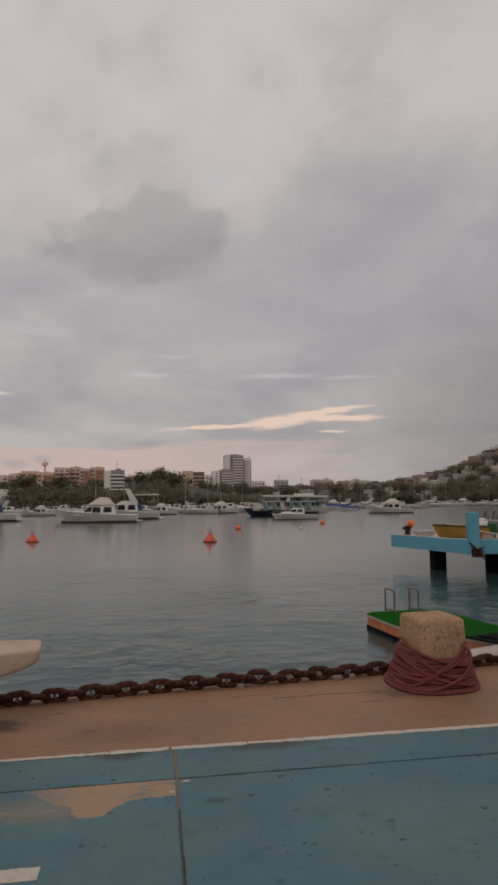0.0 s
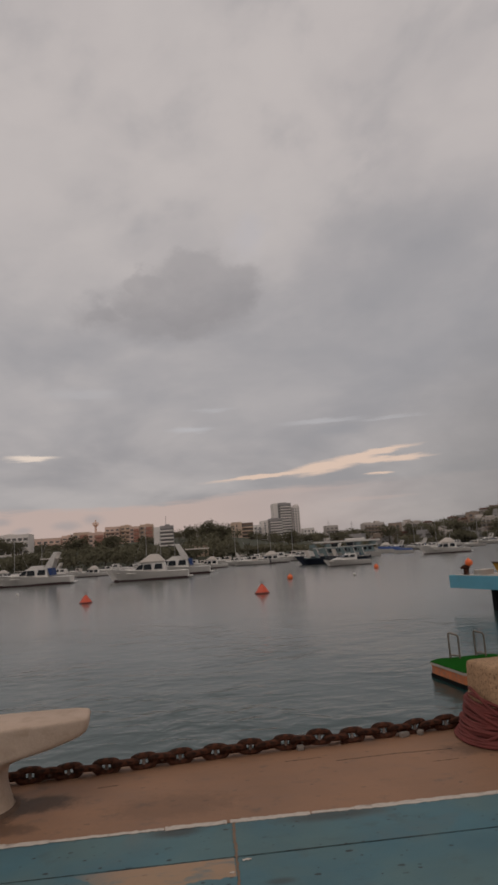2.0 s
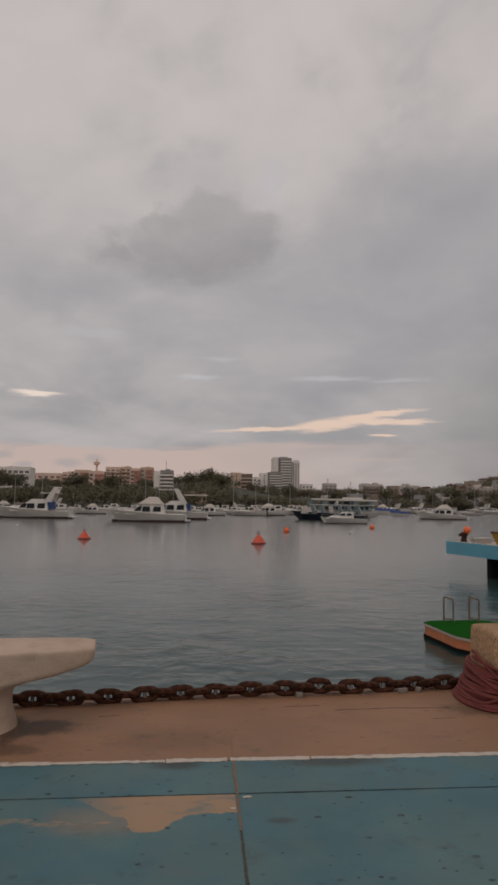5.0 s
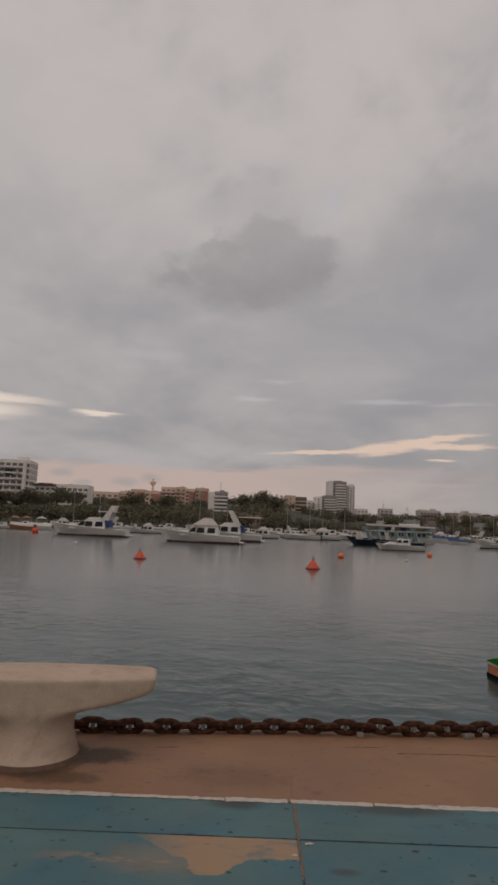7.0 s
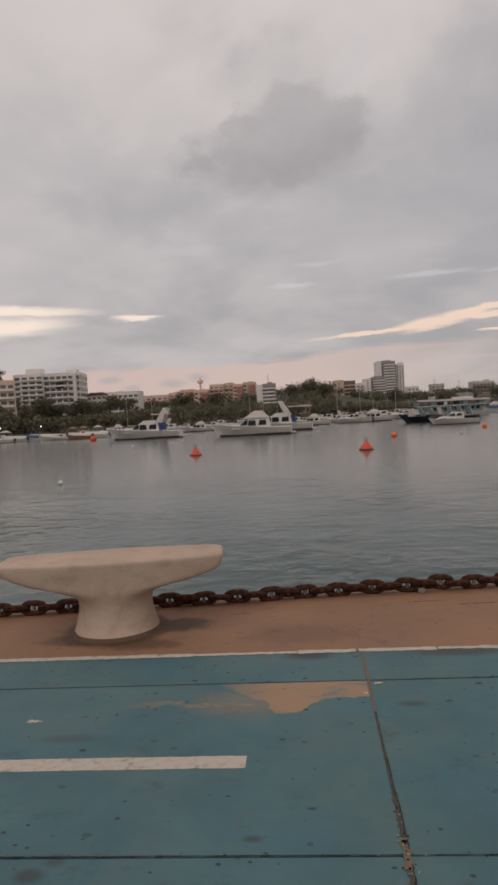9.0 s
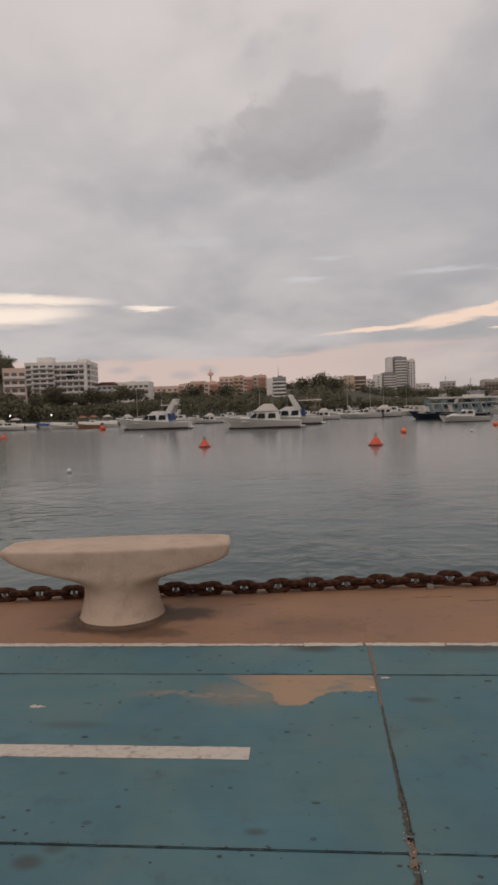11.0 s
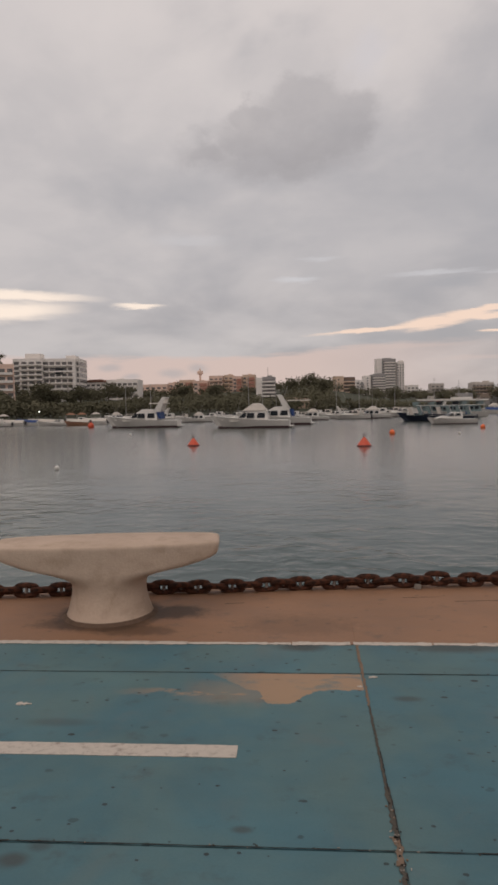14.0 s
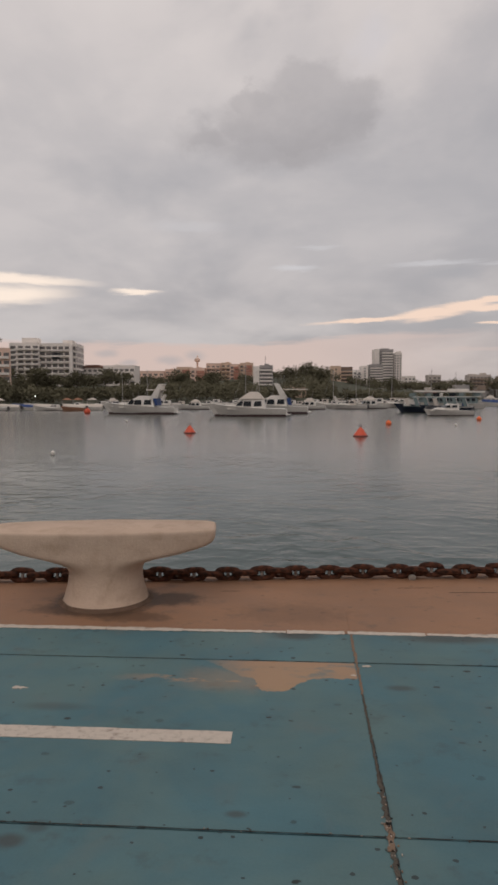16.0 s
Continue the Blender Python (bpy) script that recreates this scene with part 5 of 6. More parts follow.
def make_pier():
    ob = thing("pier", "light blue concrete pier on black piles", "pier")
    ob.matrix_basis = PIER
    part("beam", slab_poly([(0, 0), (14, 0), (14, 0.36), (0.2, 0.36)], -0.27, 0.21), PIERBLUE, ob, "light blue edge beam")
    part("end_beam", slab_poly([(-0.002, 0.003), (0.3, 0.362), (-1.32, 4.03), (-1.7, 4.03)], -0.272, 0.208), PIERBLUE, ob, "light blue end beam")
    part("deck", slab_poly([(0.22, 0.362), (14, 0.362), (14, 4.0), (-1.33, 4.0)], -0.05, 0.20), DECKGREY, ob, "worn grey deck")
    part("kerb", slab_poly([(-0.32, 0.9), (-0.22, 0.95), (-1.42, 3.7), (-1.54, 3.66)], 0.21, 0.235), CANVAS, ob, "pale worn deck edge")
    for x, y, w in ((-0.42, 2.0, 0.5), (1.45, 1.3, 0.52), (5.5, 0.7, 0.5), (5.5, 3.2, 0.5), (9.5, 0.7, 0.5), (9.5, 3.2, 0.5)):
        part("support_post", box(nb(), (x, y, -1.15), (w, w, 1.86), bevel=0.03), BLACK, ob, "black weed-covered pile")
    # added black block: gives the deep shade below the deck a solid shape
    part("under_deck_shade", box(nb(), (7.6, 0.95, -0.64), (12.0, 0.7, 0.76)), BLACK, ob, "black block standing in for the shade under the deck")
    post = part("post", box(nb(), (0.16, -0.17, 0.45), (0.36, 0.32, 1.46), bevel=0.025), PIERBLUE, ob, "square light blue post")
    part("bracket", box(nb(), (0.2, -0.35, -0.2), (0.34, 0.06, 0.3), bevel=0.01), RUST, post, "rusty bracket")
    for k in range(5):
        part("lashing", tube(nb(), [(-0.06 + 0.05 * k, -0.36, 0.18 - 0.05 * k), (0.14 + 0.05 * k, -0.41, -0.08 - 0.05 * k), (0.46, -0.35, -0.02 - 0.1 * k)], 0.03, 5), RUST, post, "old brown rope lashing")
    part("fender", loft(nb(), [[(x0, -0.09, z), (x1, -0.09, z), (x1, 0.1, z), (x0, 0.1, z)] for x0, x1, z in ((1.12, 1.46, -0.78), (1.15, 1.44, -0.5), (1.2, 1.4, -0.275))]), PILEGREEN, ob, "weathered pale pile cap")

    b = thing("rowing_boat", "yellow wooden rowing boat lying on the pier deck", "boat", on_pier(0.35, 1.62), 151)
    part("hull", hull_mesh(2.0, 0.85, 0.47, 0.42, 0.0), YELLOW, b)
    for side in (1, -1):
        rim = []
        for i in range(13):
            f = i / 12
            half = 0.425 * (0.92 + 0.08 * min(1, f * 4)) * max(0.02, 1 - max(0.0, (f - 0.42) / 0.58) ** 2.3)
            rim.append((-1.0 + 2.0 * f, side * (half + 0.012), 0.42 + 0.05 * f ** 1.6))
        part("gunwale", tube(nb(), rim, 0.028, 6), GUNWALE, b, "dark worn gunwale")
    part("thwart", box(nb(), (0.2, 0, 0.42), (0.2, 0.7, 0.04)), DECKGREY, b)
    part("oar", tube(nb(), [(-0.5, 0.2, 0.45), (0.5, 0.1, 0.5)], 0.022, 6), DECKGREY, b)

    for u, v, h, r in ((1.34, 1.12, 0.50, 0.155), (1.55, 0.74, 0.38, 0.165)):
        g = thing("bin", "green plastic tub on the pier", "bin", on_pier(u, v), 0, "green tubs")
        part("body", lathe(nb(), [(r * 0.8, 0), (r, h), (r * 1.06, h), (r * 1.06, h + 0.04), (r * 0.9, h + 0.04)], 16), BINGREEN, g)
        part("rim", lathe(nb(), [(r * 1.06, h - 0.03), (r * 1.1, h), (r * 1.08, h + 0.05)], 16), BINGREEN, g)
    s = thing("white_drum", "white rounded plastic float on the pier", "float", on_pier(1.52, 2.57))
    part("body", lathe(nb(), [(0.12, 0), (0.2, 0.1), (0.24, 0.3), (0.22, 0.55), (0.12, 0.66), (0.04, 0.68)], 16), HULLWHITE, s, smooth=True)
    for u, v in ((2.25, 3.6), (2.95, 3.5)):
        r = thing("boarding_ladder", "bent steel tube boarding ladder at the pier edge", "ladder", on_pier(u, v), -20, "pier ladders")
        for dx in (-0.16, 0.16):
            part("rail", tube(nb(), [(dx, -0.4, 0), (dx, -0.4, 0.75), (dx, -0.3, 0.92), (dx, -0.1, 0.96), (dx, 0.1, 0.88), (dx, 0.3, 0.7), (dx, 0.32, -0.7)], 0.03, 6), DARKSTEEL, r)
        for z in (-0.2, -0.5):
            part("rung", tube(nb(), [(-0.16, 0.32, z), (0.16, 0.32, z)], 0.022, 6), DARKSTEEL, r)
    rr = thing("rail_rope", "pale rope rail strung along the pier edge", "rope", on_pier(0.2, 0.05, -0.05), -9)
    part("rope", tube(nb(), [(0.0, -0.08, 0.62), (1.0, 0.1, 0.44), (3.2, 0.1, 0.5), (6.0, 0.1, 0.6), (10.0, 0.1, 0.62)], 0.025, 6), CANVAS, rr)
    part("rope", tube(nb(), [(0.0, -0.08, 0.98), (2.0, 0.1, 0.86), (6.0, 0.1, 0.9), (10.0, 0.1, 0.95)], 0.018, 6), CANVAS, rr)
    for x in (6.0, 10.0):
        part("stanchion", tube(nb(), [(x, 0.1, 0.25), (x, 0.1, 0.95)], 0.03, 6), STEEL, rr)
    h = thing("net_heap", "brown heap of nets and rope on the deck", "net", on_pier(2.75, 0.9))
    rng = random.Random(8)
    for k in range(5):
        part("coil", tube(nb(), [(rng.uniform(-0.1, 0.1) + (0.7 - 0.1 * k) * math.cos(a * math.tau / 14), (0.45 - 0.06 * k) * math.sin(a * math.tau / 14), 0.06 + 0.07 * k) for a in range(14)], 0.07, 6, closed=True), ROPE if k == 2 else RUST, h)
    m = thing("mooring_post", "brown weathered mooring stump at the pier end", "mooring post", on_pier(-1.2, 3.3))
    part("stump", lathe(nb(), [(0.13, 0), (0.1, 0.12), (0.09, 0.22), (0.15, 0.28), (0.14, 0.36), (0.05, 0.4)], 10), RUST, m)
    part("arm", tube(nb(), [(-0.2, 0, 0.27), (0.16, 0, 0.32)], 0.05, 6), RUST, m)
    f = ball_buoy(on_pier(-1.08, 3.25, 0.60), 0.145, BALLORANGE, "bright orange float hung on the pier end")
    part("hanger", tube(nb(), [(0, 0, 0.0), (-0.04, 0, -0.1), (-0.06, 0.02, -0.34)], 0.03, 6), RUST, f)
    for k, (u, v, w) in enumerate(((-0.75, 3.0, 0.4), (-0.4, 3.3, 0.35), (1.0, 0.62, 0.3), (2.2, 1.4, 0.4))):
        g = thing("crate", "pale weathered crate on the pier deck", "crate", on_pier(u, v), 15 * k, "deck crates")
        part("body", box(nb(), (0, 0, 0.08), (w, 0.3, 0.16), bevel=0.015), DECKGREY, g)
        part("lid", box(nb(), (0, 0, 0.175), (w * 1.04, 0.33, 0.03), bevel=0.008), FADEDORANGE if k == 2 else CANVAS, g)


def make_float():
    """The moored platform with green turf, tapering towards the quay."""
    ob = thing("floating_dock", "floating dock with green artificial turf and faded orange edges", "floating dock")
    outline = ((5.09, 12.32), (5.29, 12.49), (6.42, 12.56), (6.8, 11.97), (6.96, 10.86), (7.15, 9.41), (6.71, 8.63), (5.94, 9.77), (5.2, 11.07))

    def slab(z0, z1, grow=0.0):
        cx, cy = sum(p[0] for p in outline) / len(outline), sum(p[1] for p in outline) / len(outline)
        bm = nb()
        ring = [(cx + (x - cx) * (1 + grow), cy + (y - cy) * (1 + grow)) for x, y in outline]
        return loft(bm, [[(x, y, z0) for x, y in ring], [(x, y, z1) for x, y in ring]])
    part("pontoon", slab(-1.15, -0.69, -0.005), FADEDORANGE, ob, "faded orange weathered side")
    part("skirt", slab(-1.2, -0.88, 0.012), BLACK, ob, "black waterline skirt")
    part("turf", slab(-0.688, -0.66, 0.008), TURF, ob, "green artificial turf")
    part("kerb", slab(-0.72, -0.675, 0.014), DECKGREY, ob, "pale worn edge strip")
    for x, y in ((5.54, 12.44), (6.07, 12.44)):
        r = thing("grab_rail", "rusty square tube grab rail on the floating dock", "rail", (x, y, -0.66), 0, "grab rails")
        part("hoop", tube(nb(), [(0, 0, 0), (0, 0, 0.47), (0.015, -0.01, 0.485), (0.14, -0.09, 0.44), (0.155, -0.1, 0.42), (0.155, -0.1, 0.0)], 0.019, 6), STEEL, r)
        part("foot_bar", tube(nb(), [(0, 0, 0.06), (0.155, -0.1, 0.05)], 0.016, 6), STEEL, r)
    g = thing("gangplank", "pale worn board lying between quay and floating dock", "board", (4.95, 6.85, -0.14), 12)
    part("board", loft(nb(), [[(-1.1, -0.35, -0.05), (1.6, -0.2, 0.02), (1.6, 0.5, -0.1), (-1.0, 0.35, -0.16)], [(-1.1, -0.35, 0.03), (1.6, -0.2, 0.1), (1.6, 0.5, -0.02), (-1.0, 0.35, -0.08)]]), DECKGREY, g)
    t = thing("rubber_mat", "dark rubber mat lying crumpled on the floating dock", "mat", (6.3, 9.61, -0.66))
    mat_edge = ((-0.42, 0.2), (0.05, 0.28), (0.4, 0.4), (0.5, 0.2), (0.22, -0.5), (-0.1, -0.42))
    part("mat", slab_poly(mat_edge, 0.002, 0.022), BLACK, t)
    part("fold", slab_poly([(x * 0.6 + 0.05, y * 0.5) for x, y in mat_edge], 0.022, 0.05), BLACK, t)
    q = thing("gangway", "raised boarding gangway with steel tube rails and a rusty hinge", "gangway", (6.64, 9.0, 2.4), -20)
    part("plank", box(nb(), (1.0, 0, -0.12), (1.8, 0.6, 0.16), Matrix.Rotation(-0.5, 4, "Y"), bevel=0.01), DECKGREY, q, "beige gangway plank")
    for y in (-0.3,):
        part("handrail", tube(nb(), [(-0.07, y, 0.0), (0.02, y, 0.85), (0.05, y, 1.0), (0.13, y, 1.07), (0.23, y, 1.05), (1.6, y, 1.6)], 0.02, 8), DARKSTEEL, q)
        for x, z in ((0.28, 0.25), (0.62, 0.42), (0.96, 0.6)):
            part("baluster", tube(nb(), [(x - 0.1, y, z), (x, y, z + 0.84)], 0.016, 6), DARKSTEEL, q)
        part("lower_rail", tube(nb(), [(-0.05, y, 0.2), (1.6, y, 1.0)], 0.014, 6), DARKSTEEL, q)
    part("hinge", box(nb(), (-0.04, -0.28, 0.05), (0.08, 0.1, 0.2), bevel=0.02), RUST, q, "rusty hinge bracket")
    part("column", box(nb(), (1.7, 0, -1.1), (0.2, 0.5, 3.0), bevel=0.02), DARKSTEEL, q)


# ---- quay ----
FILLER = mat("brown_joint_filler", (0.185, 0.125, 0.085), 0.95, vary=0.4, scale=12, fine=80, bump=0.6)
FILLERGREY = mat("grey_joint_grit", (0.075, 0.064, 0.05), 0.95, vary=0.5, scale=14, fine=90, bump=0.7)
EDGE_Y, EDGE_SLOPE = 5.46, 0.09
ANG = math.degrees(math.atan(EDGE_SLOPE))


def edge(x):
    return EDGE_Y + EDGE_SLOPE * x


def slab_piece(bm, pts, top=0.0, thick=0.12, chamfer=0.006):
    lo = [(x, y, top - thick) for x, y in pts]
    mid = [(x, y, top - chamfer) for x, y in pts]
    cx, cy = sum(p[0] for p in pts) / len(pts), sum(p[1] for p in pts) / len(pts)

    def inset(x, y):
        dx, dy = cx - x, cy - y
        return (x + math.copysign(min(chamfer, abs(dx)), dx), y + math.copysign(min(chamfer, abs(dy)), dy), top)
    return loft(bm, [lo, mid, [inset(x, y) for x, y in pts]])


def joint_x(x, y):
    """The one joint that shows runs slightly askew."""
    return x + (0.024 * (max(y, 0.0) - 3.0) if x == 0.69 else 0.0)


def make_quay():
    bm = loft(nb(), [[(-60, -12, -2.5), (60, -12, -2.5), (60, edge(12), -2.5), (-60, edge(-12), -2.5)], [(-60, -12, -0.1), (60, -12, -0.1), (60, edge(12), -0.1), (-60, edge(-12), -0.1)]])
    quay = struct("quay", bm, QUAY, "concrete quay wall along the harbour", "quay")
    pave = struct("pavement", box(nb(), (0, -4, -0.105), (60, 16, 0.02)), QUAY, "painted concrete promenade in blue slabs with a brown border", "pavement")
    g = 0.006
    xs = [-14, -9.1, -4.2, 0.69, 5.6, 10.5, 16]
    ys = [-9.2, -6.3, -3.8, -2.3, -0.85, 0.62, 2.095, 3.605, 4.075]
    for a, b in zip(xs, xs[1:]):
        for c, d in zip(ys, ys[1:]):
            w = g * 0.5
            part("slab", slab_piece(nb(), [(joint_x(a, c) + w, c + w), (joint_x(b, c) - w, c + w), (joint_x(b, d) - w, d - w), (joint_x(a, d) + w, d - w)], -0.0015 * ((xs.index(a) + ys.index(c)) % 2), 0.12, 0.004), BLUE, pave)
    for a, b in ((-14, -6.2), (-6.2, 5.6), (5.6, 16)):
        part("border_slab", slab_piece(nb(), [(a + 0.001, 4.079), (b - 0.001, 4.079), (b - 0.001, edge(b) - 0.02), (a + 0.001, edge(a) - 0.02)], 0.0, 0.12, 0.002), BROWN, pave, "brown painted border slab")


def ragged_strip(x0, x1, y0, y1, rng, step=0.03, rag=0.006, z=0.003):
    """A thin coat of paint with uneven edges."""
    bm = nb()
    n = max(2, int((x1 - x0) / step))
    top, bot = [], []
    for i in range(n + 1):
        x = x0 + (x1 - x0) * i / n
        top.append(bm.verts.new((x, y1 + rng.uniform(-rag, rag), z)))
        bot.append(bm.verts.new((x, y0 + rng.uniform(-rag, rag), z)))
    for i in range(n):
        bm.faces.new((bot[i], bot[i + 1], top[i + 1], top[i]))
    lo = bmesh.ops.extrude_face_region(bm, geom=list(bm.faces))
    bmesh.ops.translate(bm, verts=[v for v in lo["geom"] if isinstance(v, bmesh.types.BMVert)], vec=(0, 0, -0.0025))
    bmesh.ops.recalc_face_normals(bm, faces=bm.faces)
    return bm


def make_lines():
    rng = random.Random(4)
    ob = thing("edge_line", "narrow worn white line between blue paving and brown border", "line marking")
    runs = ((-9, -4.3), (-4.29, -2.2), (-2.19, -0.95), (-0.946, -0.42), (-0.418, 0.283), (0.29, 0.676), (0.698, 1.21), (1.222, 1.5), (1.503, 3.2), (3.205, 5.4), (5.41, 12))
    for k, (a, b) in enumerate(runs):
        w = 0.03 if k not in (4, 7) else 0.02
        part("stroke", ragged_strip(a, b, 4.075 - w * 0.7, 4.075 + w * 1.1, rng, 0.025, 0.007), LINE, ob)
    ob = thing("lane_stripe", "broad white painted lane stripe, slightly scuffed", "line marking")
    part("stroke", ragged_strip(-2.6, 0.036, 2.678, 2.782, rng, 0.04, 0.0025), LINE, ob)
    ob = thing("paint_chip", "small white paint splash on the blue paving", "paint mark")
    part("splash", ragged_strip(-1.205, -1.12, 3.16, 3.186, rng, 0.012, 0.012), LINE, ob)
    ob = thing("paint_chip", "small white chips beside the joint", "paint mark")
    part("splash", ragged_strip(0.735, 0.785, 3.548, 3.566, rng, 0.01, 0.008), LINE, ob)
    part("splash", ragged_strip(0.655, 0.685, 3.423, 3.436, rng, 0.008, 0.006), LINE, ob)


def wavy_strip(pts, width, rng, z=0.0015, step=0.02, rag=0.35):
    """A thin seam of dirt or filler along a line, of uneven width."""
    bm = nb()
    lo, hi = [], []
    for (x0, y0), (x1, y1) in zip(pts, pts[1:]):
        d = Vector((x1 - x0, y1 - y0))
        n = max(2, int(d.length / step))
        side = Vector((-d.y, d.x)).normalized()
        for i in range(n + (1 if (x1, y1) == pts[-1] else 0)):
            p = Vector((x0, y0)) + d * (i / n) + side * rng.uniform(-0.3, 0.3) * width
            w = width * rng.uniform(1 - rag * 1.6, 1 + rag) / 2
            a, b = p - side * w, p + side * w
            lo.append(bm.verts.new((a.x, a.y, z)))
            hi.append(bm.verts.new((b.x, b.y, z)))
    for i in range(len(lo) - 1):
        bm.faces.new((lo[i], lo[i + 1], hi[i + 1], hi[i]))
    ex = bmesh.ops.extrude_face_region(bm, geom=list(bm.faces))
    bmesh.ops.translate(bm, verts=[v for v in ex["geom"] if isinstance(v, bmesh.types.BMVert)], vec=(0, 0, -0.0013))
    bmesh.ops.recalc_face_normals(bm, faces=bm.faces)
    return bm


def make_joints():
    rng = random.Random(21)
    ob = thing("joint_filler", "crumbling brown filler and dark dirt in the paving joints", "joint filler")
    runs = ((4.5, 4.1, 0.008, BROWN), (4.1, 3.6, 0.017, FILLER), (3.6, 3.2, 0.014, FILLER), (3.2, 2.48, 0.011, FILLERGREY), (2.48, 2.16, 0.02, FILLERGREY), (2.17, 2.02, 0.026, FILLER), (2.03, 1.4, 0.019, FILLERGREY), (1.4, 0.62, 0.018, FILLER))
    for y0, y1, w, m in runs:
        part("filler", wavy_strip([(joint_x(0.69, y0), y0), (joint_x(0.69, y1), y1)], w, rng, 0.0022, 0.018, 0.22), m, ob)
    for y0, y1, dx in ((2.75, 2.4, 0.006), (2.42, 2.12, 0.011), (2.05, 1.6, 0.009)):
        part("dirt", wavy_strip([(joint_x(0.69, y0) + dx, y0), (joint_x(0.69, y1) + dx, y1)], 0.0045, rng, 0.0032, 0.018, 0.6), CRACK, ob, "dark crack")
    for k in range(40):
        y = rng.gauss(2.1, 0.13)
        x = joint_x(0.69, y) + rng.gauss(0, 0.012)
        part("crumb", box(nb(), (x, y, 0.003), (rng.uniform(0.003, 0.009), rng.uniform(0.003, 0.009), 0.004), bevel=0.001), rng.choice((FILLER, QUAY, DECKGREY, CRACK)), ob)
    for k in range(36):
        x = rng.uniform(-1.6, 1.4)
        part("crumb", box(nb(), (x, 2.095 + rng.gauss(0, 0.005), 0.0025), (rng.uniform(0.003, 0.01), rng.uniform(0.002, 0.004), 0.003)), rng.choice((QUAY, FILLERGREY, CRACK)), ob)
    for y, w in ((3.605, 0.004), (2.095, 0.004), (0.62, 0.008)):
        part("dirt", wavy_strip([(-6, y), (0.1, y + 0.002), (0.69, y)], w, rng, 0.0018, 0.03, 0.55), CRACK, ob)
        part("dirt", wavy_strip([(0.69, y), (2.2, y - 0.003), (7, y)], w * 1.1, rng, 0.0018, 0.03, 0.55), CRACK, ob)
    # small cracks in the brown border
    for pts in (((1.6, 5.02), (2.1, 5.05), (2.55, 5.03)), ((2.3, 4.78), (2.5, 4.79)), ((-0.25, 4.95), (-0.1, 4.97)), ((1.2, 5.12), (1.5, 5.14))):
        part("dirt", wavy_strip(list(pts), 0.006, rng, 0.0016, 0.02, 0.7), CRACK, ob)


def link_mesh():
    """A stud-link of anchor chain: a rounded oval and its cross stud."""
    L, W, r = 0.093, 0.042, 0.0265
    pts = []
    for k in range(20):
        a = k * math.tau / 20
        c, s = math.cos(a), math.sin(a)
        pts.append((L * math.copysign(abs(c) ** 0.72, c) - 0 * L, 0, W * math.copysign(abs(s) ** 0.72, s)))
    bm = tube(nb(), pts, r, 7, closed=True)
    return solid(bm, "link", RUST)


def make_chain():
    ob = thing("anchor_chain", "heavy rusty stud-link anchor chain lying along the quay edge", "chain")
    link = link_mesh()
    stud = solid(tube(nb(), [(0, 0, -0.04), (0, 0, -0.015), (0, 0, 0.015), (0, 0, 0.04)], [0.024, 0.015, 0.015, 0.024], 6), "stud", STUD)
    rng = random.Random(6)
    pitch = 0.147
    x = -5.2
    k = 0
    while x < 7.5:
        y = edge(x) - 0.16 + 0.012 * math.sin(x * 3.1)
        upright = k % 2 == 0
        lift = 0.058 + (0.012 if 0.9 < x < 1.6 and upright else 0)
        o = part("link", link, None, ob)
        o.matrix_basis = pose(x, y, lift + rng.uniform(-0.004, 0.006), (0 if upright else 62) + rng.uniform(-14, 14), rng.uniform(-4, 4), ANG + rng.uniform(-4, 4))
        s = part("stud", stud, None, o)
        x += pitch * math.cos(radians(ANG)) * (1.08 if abs(x - 1.15) < 0.1 else 1.0)
        k += 1


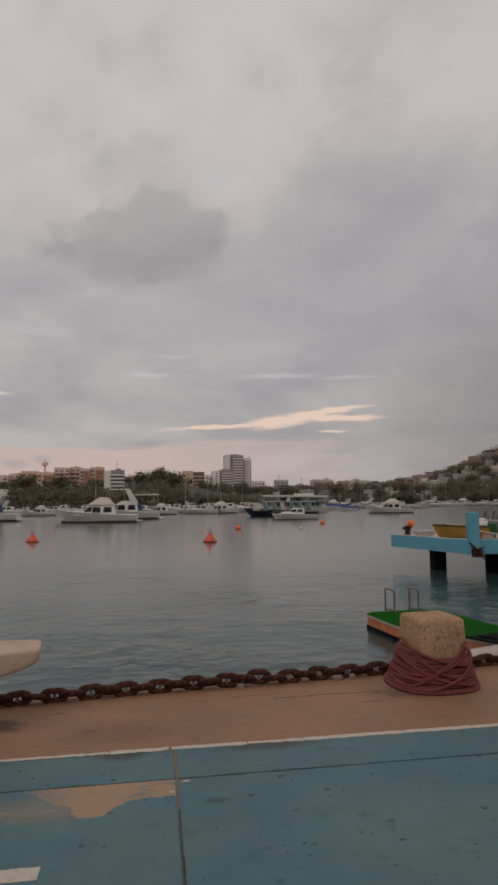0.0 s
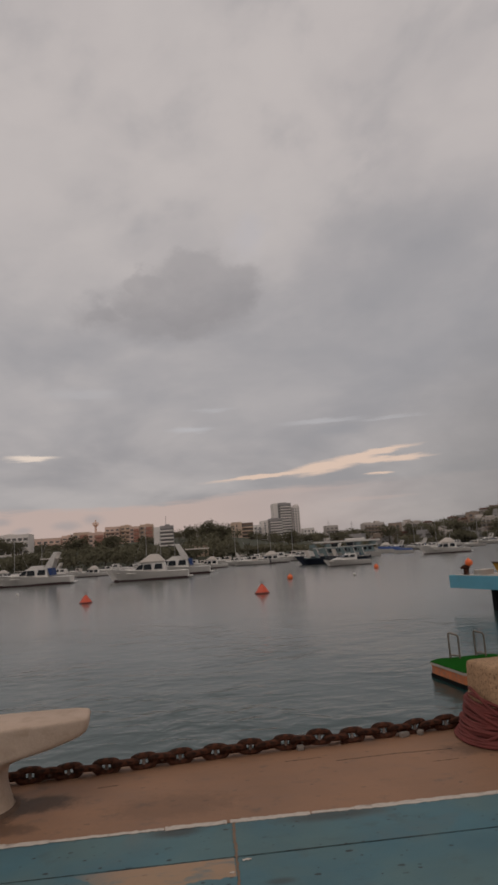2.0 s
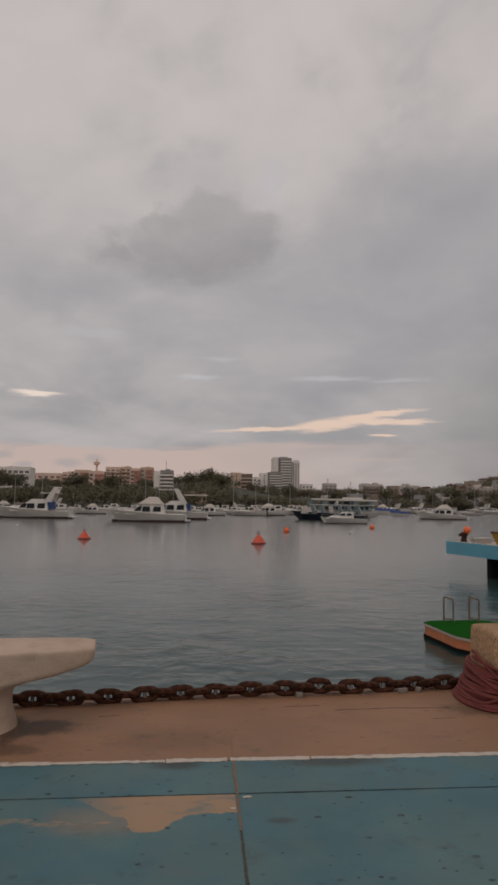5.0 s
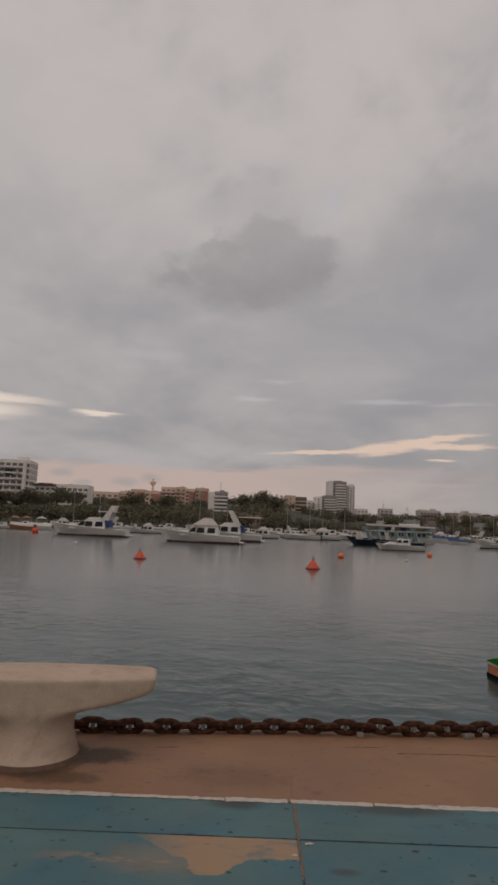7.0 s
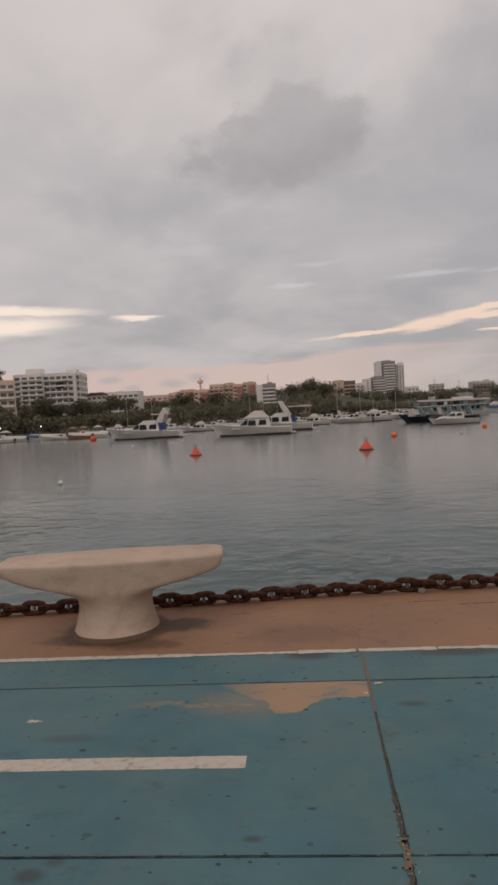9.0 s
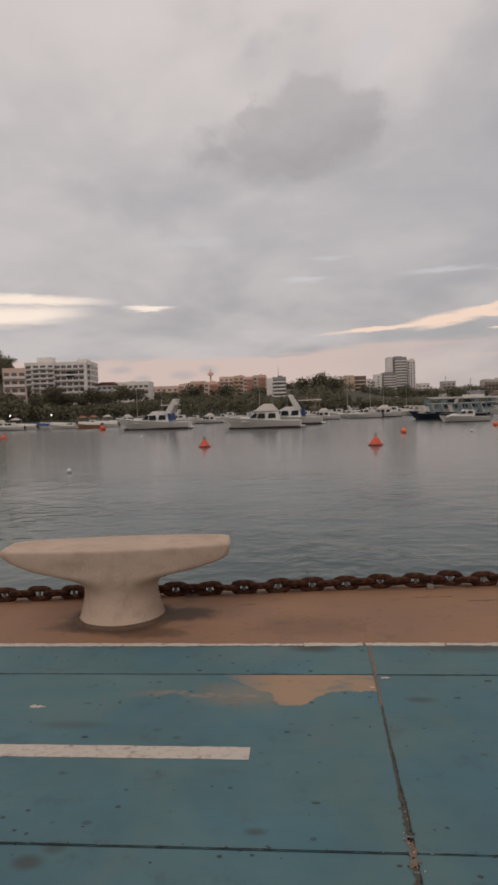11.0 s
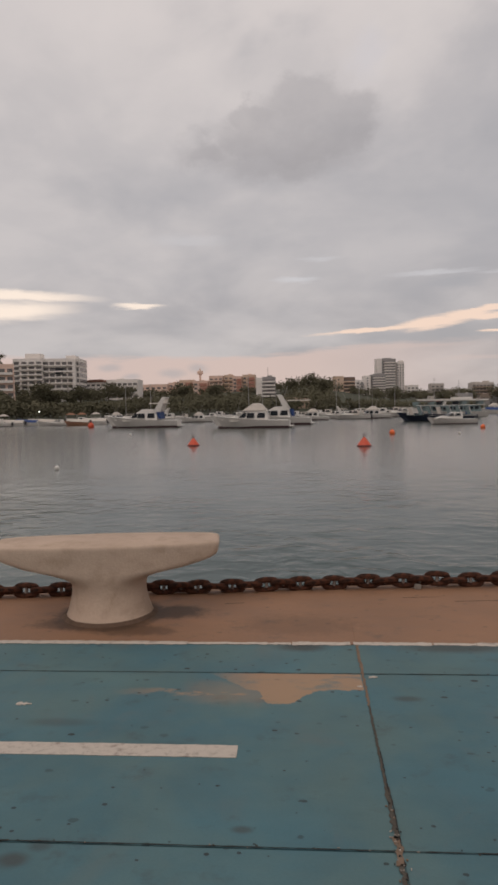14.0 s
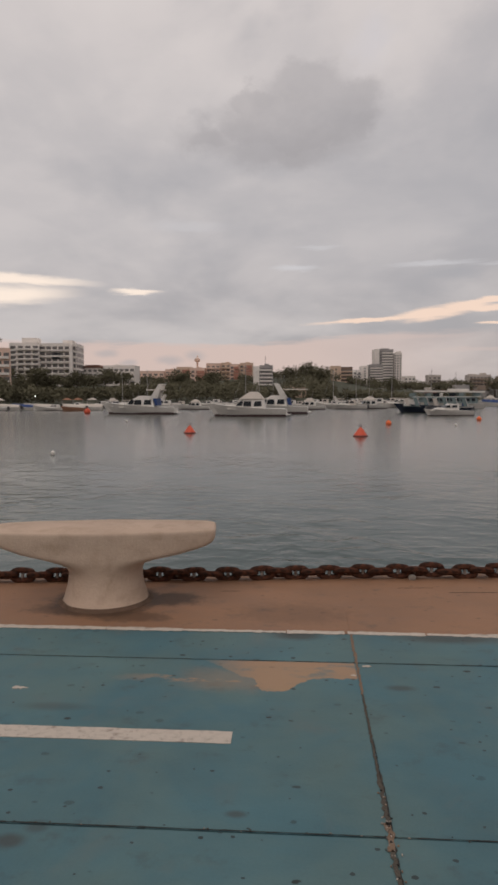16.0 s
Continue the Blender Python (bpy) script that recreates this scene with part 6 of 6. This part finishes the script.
def make_cleat():
    """The big concrete mooring cleat: flared foot, waist, and two tapering horns under a flat top."""
    ob = thing("mooring_cleat", "large cast concrete mooring cleat with a flat top and two horns", "mooring cleat", (-1.13, 4.72, -0.008), 6)
    rings = []
    seg = 72
    # half length of the horns, half width and height, from the foot to the top
    prof = ((0.347, 0.342, 0.0), (0.328, 0.318, 0.03), (0.302, 0.288, 0.11), (0.285, 0.27, 0.19), (0.284, 0.268, 0.25), (0.296, 0.272, 0.298), (0.335, 0.276, 0.332), (0.43, 0.28, 0.367), (0.60, 0.283, 0.405), (0.73, 0.286, 0.438), (0.80, 0.288, 0.462), (0.838, 0.29, 0.487), (0.853, 0.292, 0.512), (0.859, 0.292, 0.545), (0.861, 0.292, 0.566), (0.856, 0.288, 0.58), (0.835, 0.275, 0.585))
    for a, b, z in prof:
        ring = []
        for k in range(seg):
            t = k * math.tau / seg
            c, s = math.cos(t), math.sin(t)
            e = 1.0 if z < 0.25 else max(0.2, 1.0 - (z - 0.25) * 5.0)
            x = a * math.copysign(abs(c) ** e, c) * (1.03 if c < 0 and z > 0.33 else 1.0)
            narrow = 1.0 - 0.3 * max(0.0, (abs(x) - 0.2) / 0.65) ** 1.1 if z > 0.27 else 1.0
            rag = 1 + 0.012 * noise.noise((x * 4, s * 3, z * 5))
            ring.append((x * rag, b * math.copysign(abs(s) ** e, s) * narrow * rag, z + (0.03 * min(1.0, max(0.0, (-x - 0.5) / 0.35)) if 0.36 < z < 0.52 else 0.0)))
        rings.append(ring)
    bm = loft(nb(), rings)
    part("body", bm, CONCRETE, ob, smooth=True)
    ring = nb()
    rings = []
    for r, z in ((0.33, 0.03), (0.345, 0.02), (0.356, 0.012), (0.368, 0.0085)):
        rings.append([((r + 0.018 * noise.noise((math.cos(k * math.tau / 48) * 3, math.sin(k * math.tau / 48) * 3, r * 8))) * math.cos(k * math.tau / 48), r * math.sin(k * math.tau / 48) * 0.98, z) for k in range(48)])
    part("mortar_ring", loft(ring, rings, cap=False), GROUT, ob, "dark soiled mortar round the foot", smooth=True)


def make_bollard():
    ob = thing("stone_bollard", "square speckled stone bollard with worn rounded edges", "bollard", (3.13, 5.205, 0), 2)
    rings = []
    prof = ((0.245, 0.0), (0.236, 0.16), (0.228, 0.34), (0.222, 0.48), (0.218, 0.566), (0.211, 0.592), (0.196, 0.605), (0.09, 0.609))
    for r, z in prof:
        ring = []
        for k in range(64):
            t = k * math.tau / 64
            c, s = math.cos(t), math.sin(t)
            e = 0.13
            p = Vector((r * math.copysign(abs(c) ** e, c), r * math.copysign(abs(s) ** e, s), z))
            p *= 1 + 0.025 * noise.noise(p * 9) + 0.012 * noise.noise(p * 30)
            ring.append((p.x, p.y, z + 0.006 * noise.noise(p * 12)))
        rings.append(ring)
    part("block", loft(nb(), rings), STONE, ob, smooth=True)
    rope = thing("rope_coil", "faded red mooring rope wound round the stone bollard", "rope", (3.125, 5.205, 0))
    rng = random.Random(12)
    # turns wound close over one another, the lower ones slack and wider
    for k in range(30):
        f = k / 29
        base = 0.016 + 0.285 * f
        r = 0.385 - 0.10 * f ** 0.8 - (0.03 if k % 3 == 1 else 0.0) + rng.uniform(-0.008, 0.008)
        tilt, ph = rng.uniform(0.012, 0.03), rng.uniform(-0.5, 0.5) + 0.3
        pts = []
        for a in range(36):
            t = a * math.tau / 36
            c, q = math.cos(t), math.sin(t)
            slack = 0.035 * max(0.0, -c) * (1 - f) ** 2
            z = max(0.015, base + tilt * math.sin(t + ph) * (0.4 + f) + 0.008 * math.sin(3 * t + k))
            e = 0.86 - 0.2 * f
            pts.append(((r + slack) * math.copysign(abs(c) ** e, c), (r + slack) * math.copysign(abs(q) ** e, q), z))
        part("turn", tube(nb(), pts, rng.uniform(0.0125, 0.0145), 7, closed=True), ROPE, rope, smooth=True)
    # loops thrown across the turns, rising to the seaward corner
    for z0, z1, a0, a1, out in ((0.04, 0.41, -2.75, -0.45, 0.035), (0.10, 0.38, -2.5, -0.3, 0.03), (0.03, 0.30, -2.2, -0.15, 0.04), (0.40, 0.12, -3.3, -1.2, 0.03), (0.36, 0.2, -3.2, -0.6, 0.028), (0.28, 0.06, -3.5, -0.9, 0.03)):
        pts = []
        for i in range(20):
            f = i / 19
            t = a0 + (a1 - a0) * f
            z = z0 + (z1 - z0) * (f * f * (3 - 2 * f))
            r = 0.365 - 0.3 * z + out
            pts.append((r * math.copysign(abs(math.cos(t)) ** 0.85, math.cos(t)), r * math.copysign(abs(math.sin(t)) ** 0.85, math.sin(t)), z))
        part("turn", tube(nb(), pts, 0.0145, 7), ROPE, rope, smooth=True)


def make_seaward_bits():
    for k, (x, w) in enumerate(((1.37, 0.06), (2.3, 0.09), (2.45, 0.05))):
        o = thing("stone_chip", "pale loose stone beside the chain", "stone", (x, edge(x) - 0.21, 0), 20 * k, "loose stones")
        part("stone", box(nb(), (0, 0, 0.02), (w, 0.05, 0.045), bevel=0.014), QUAY, o)


make_pier()
make_float()
make_cleat()
make_bollard()
make_chain()
make_lines()
make_seaward_bits()
make_joints()
make_quay()
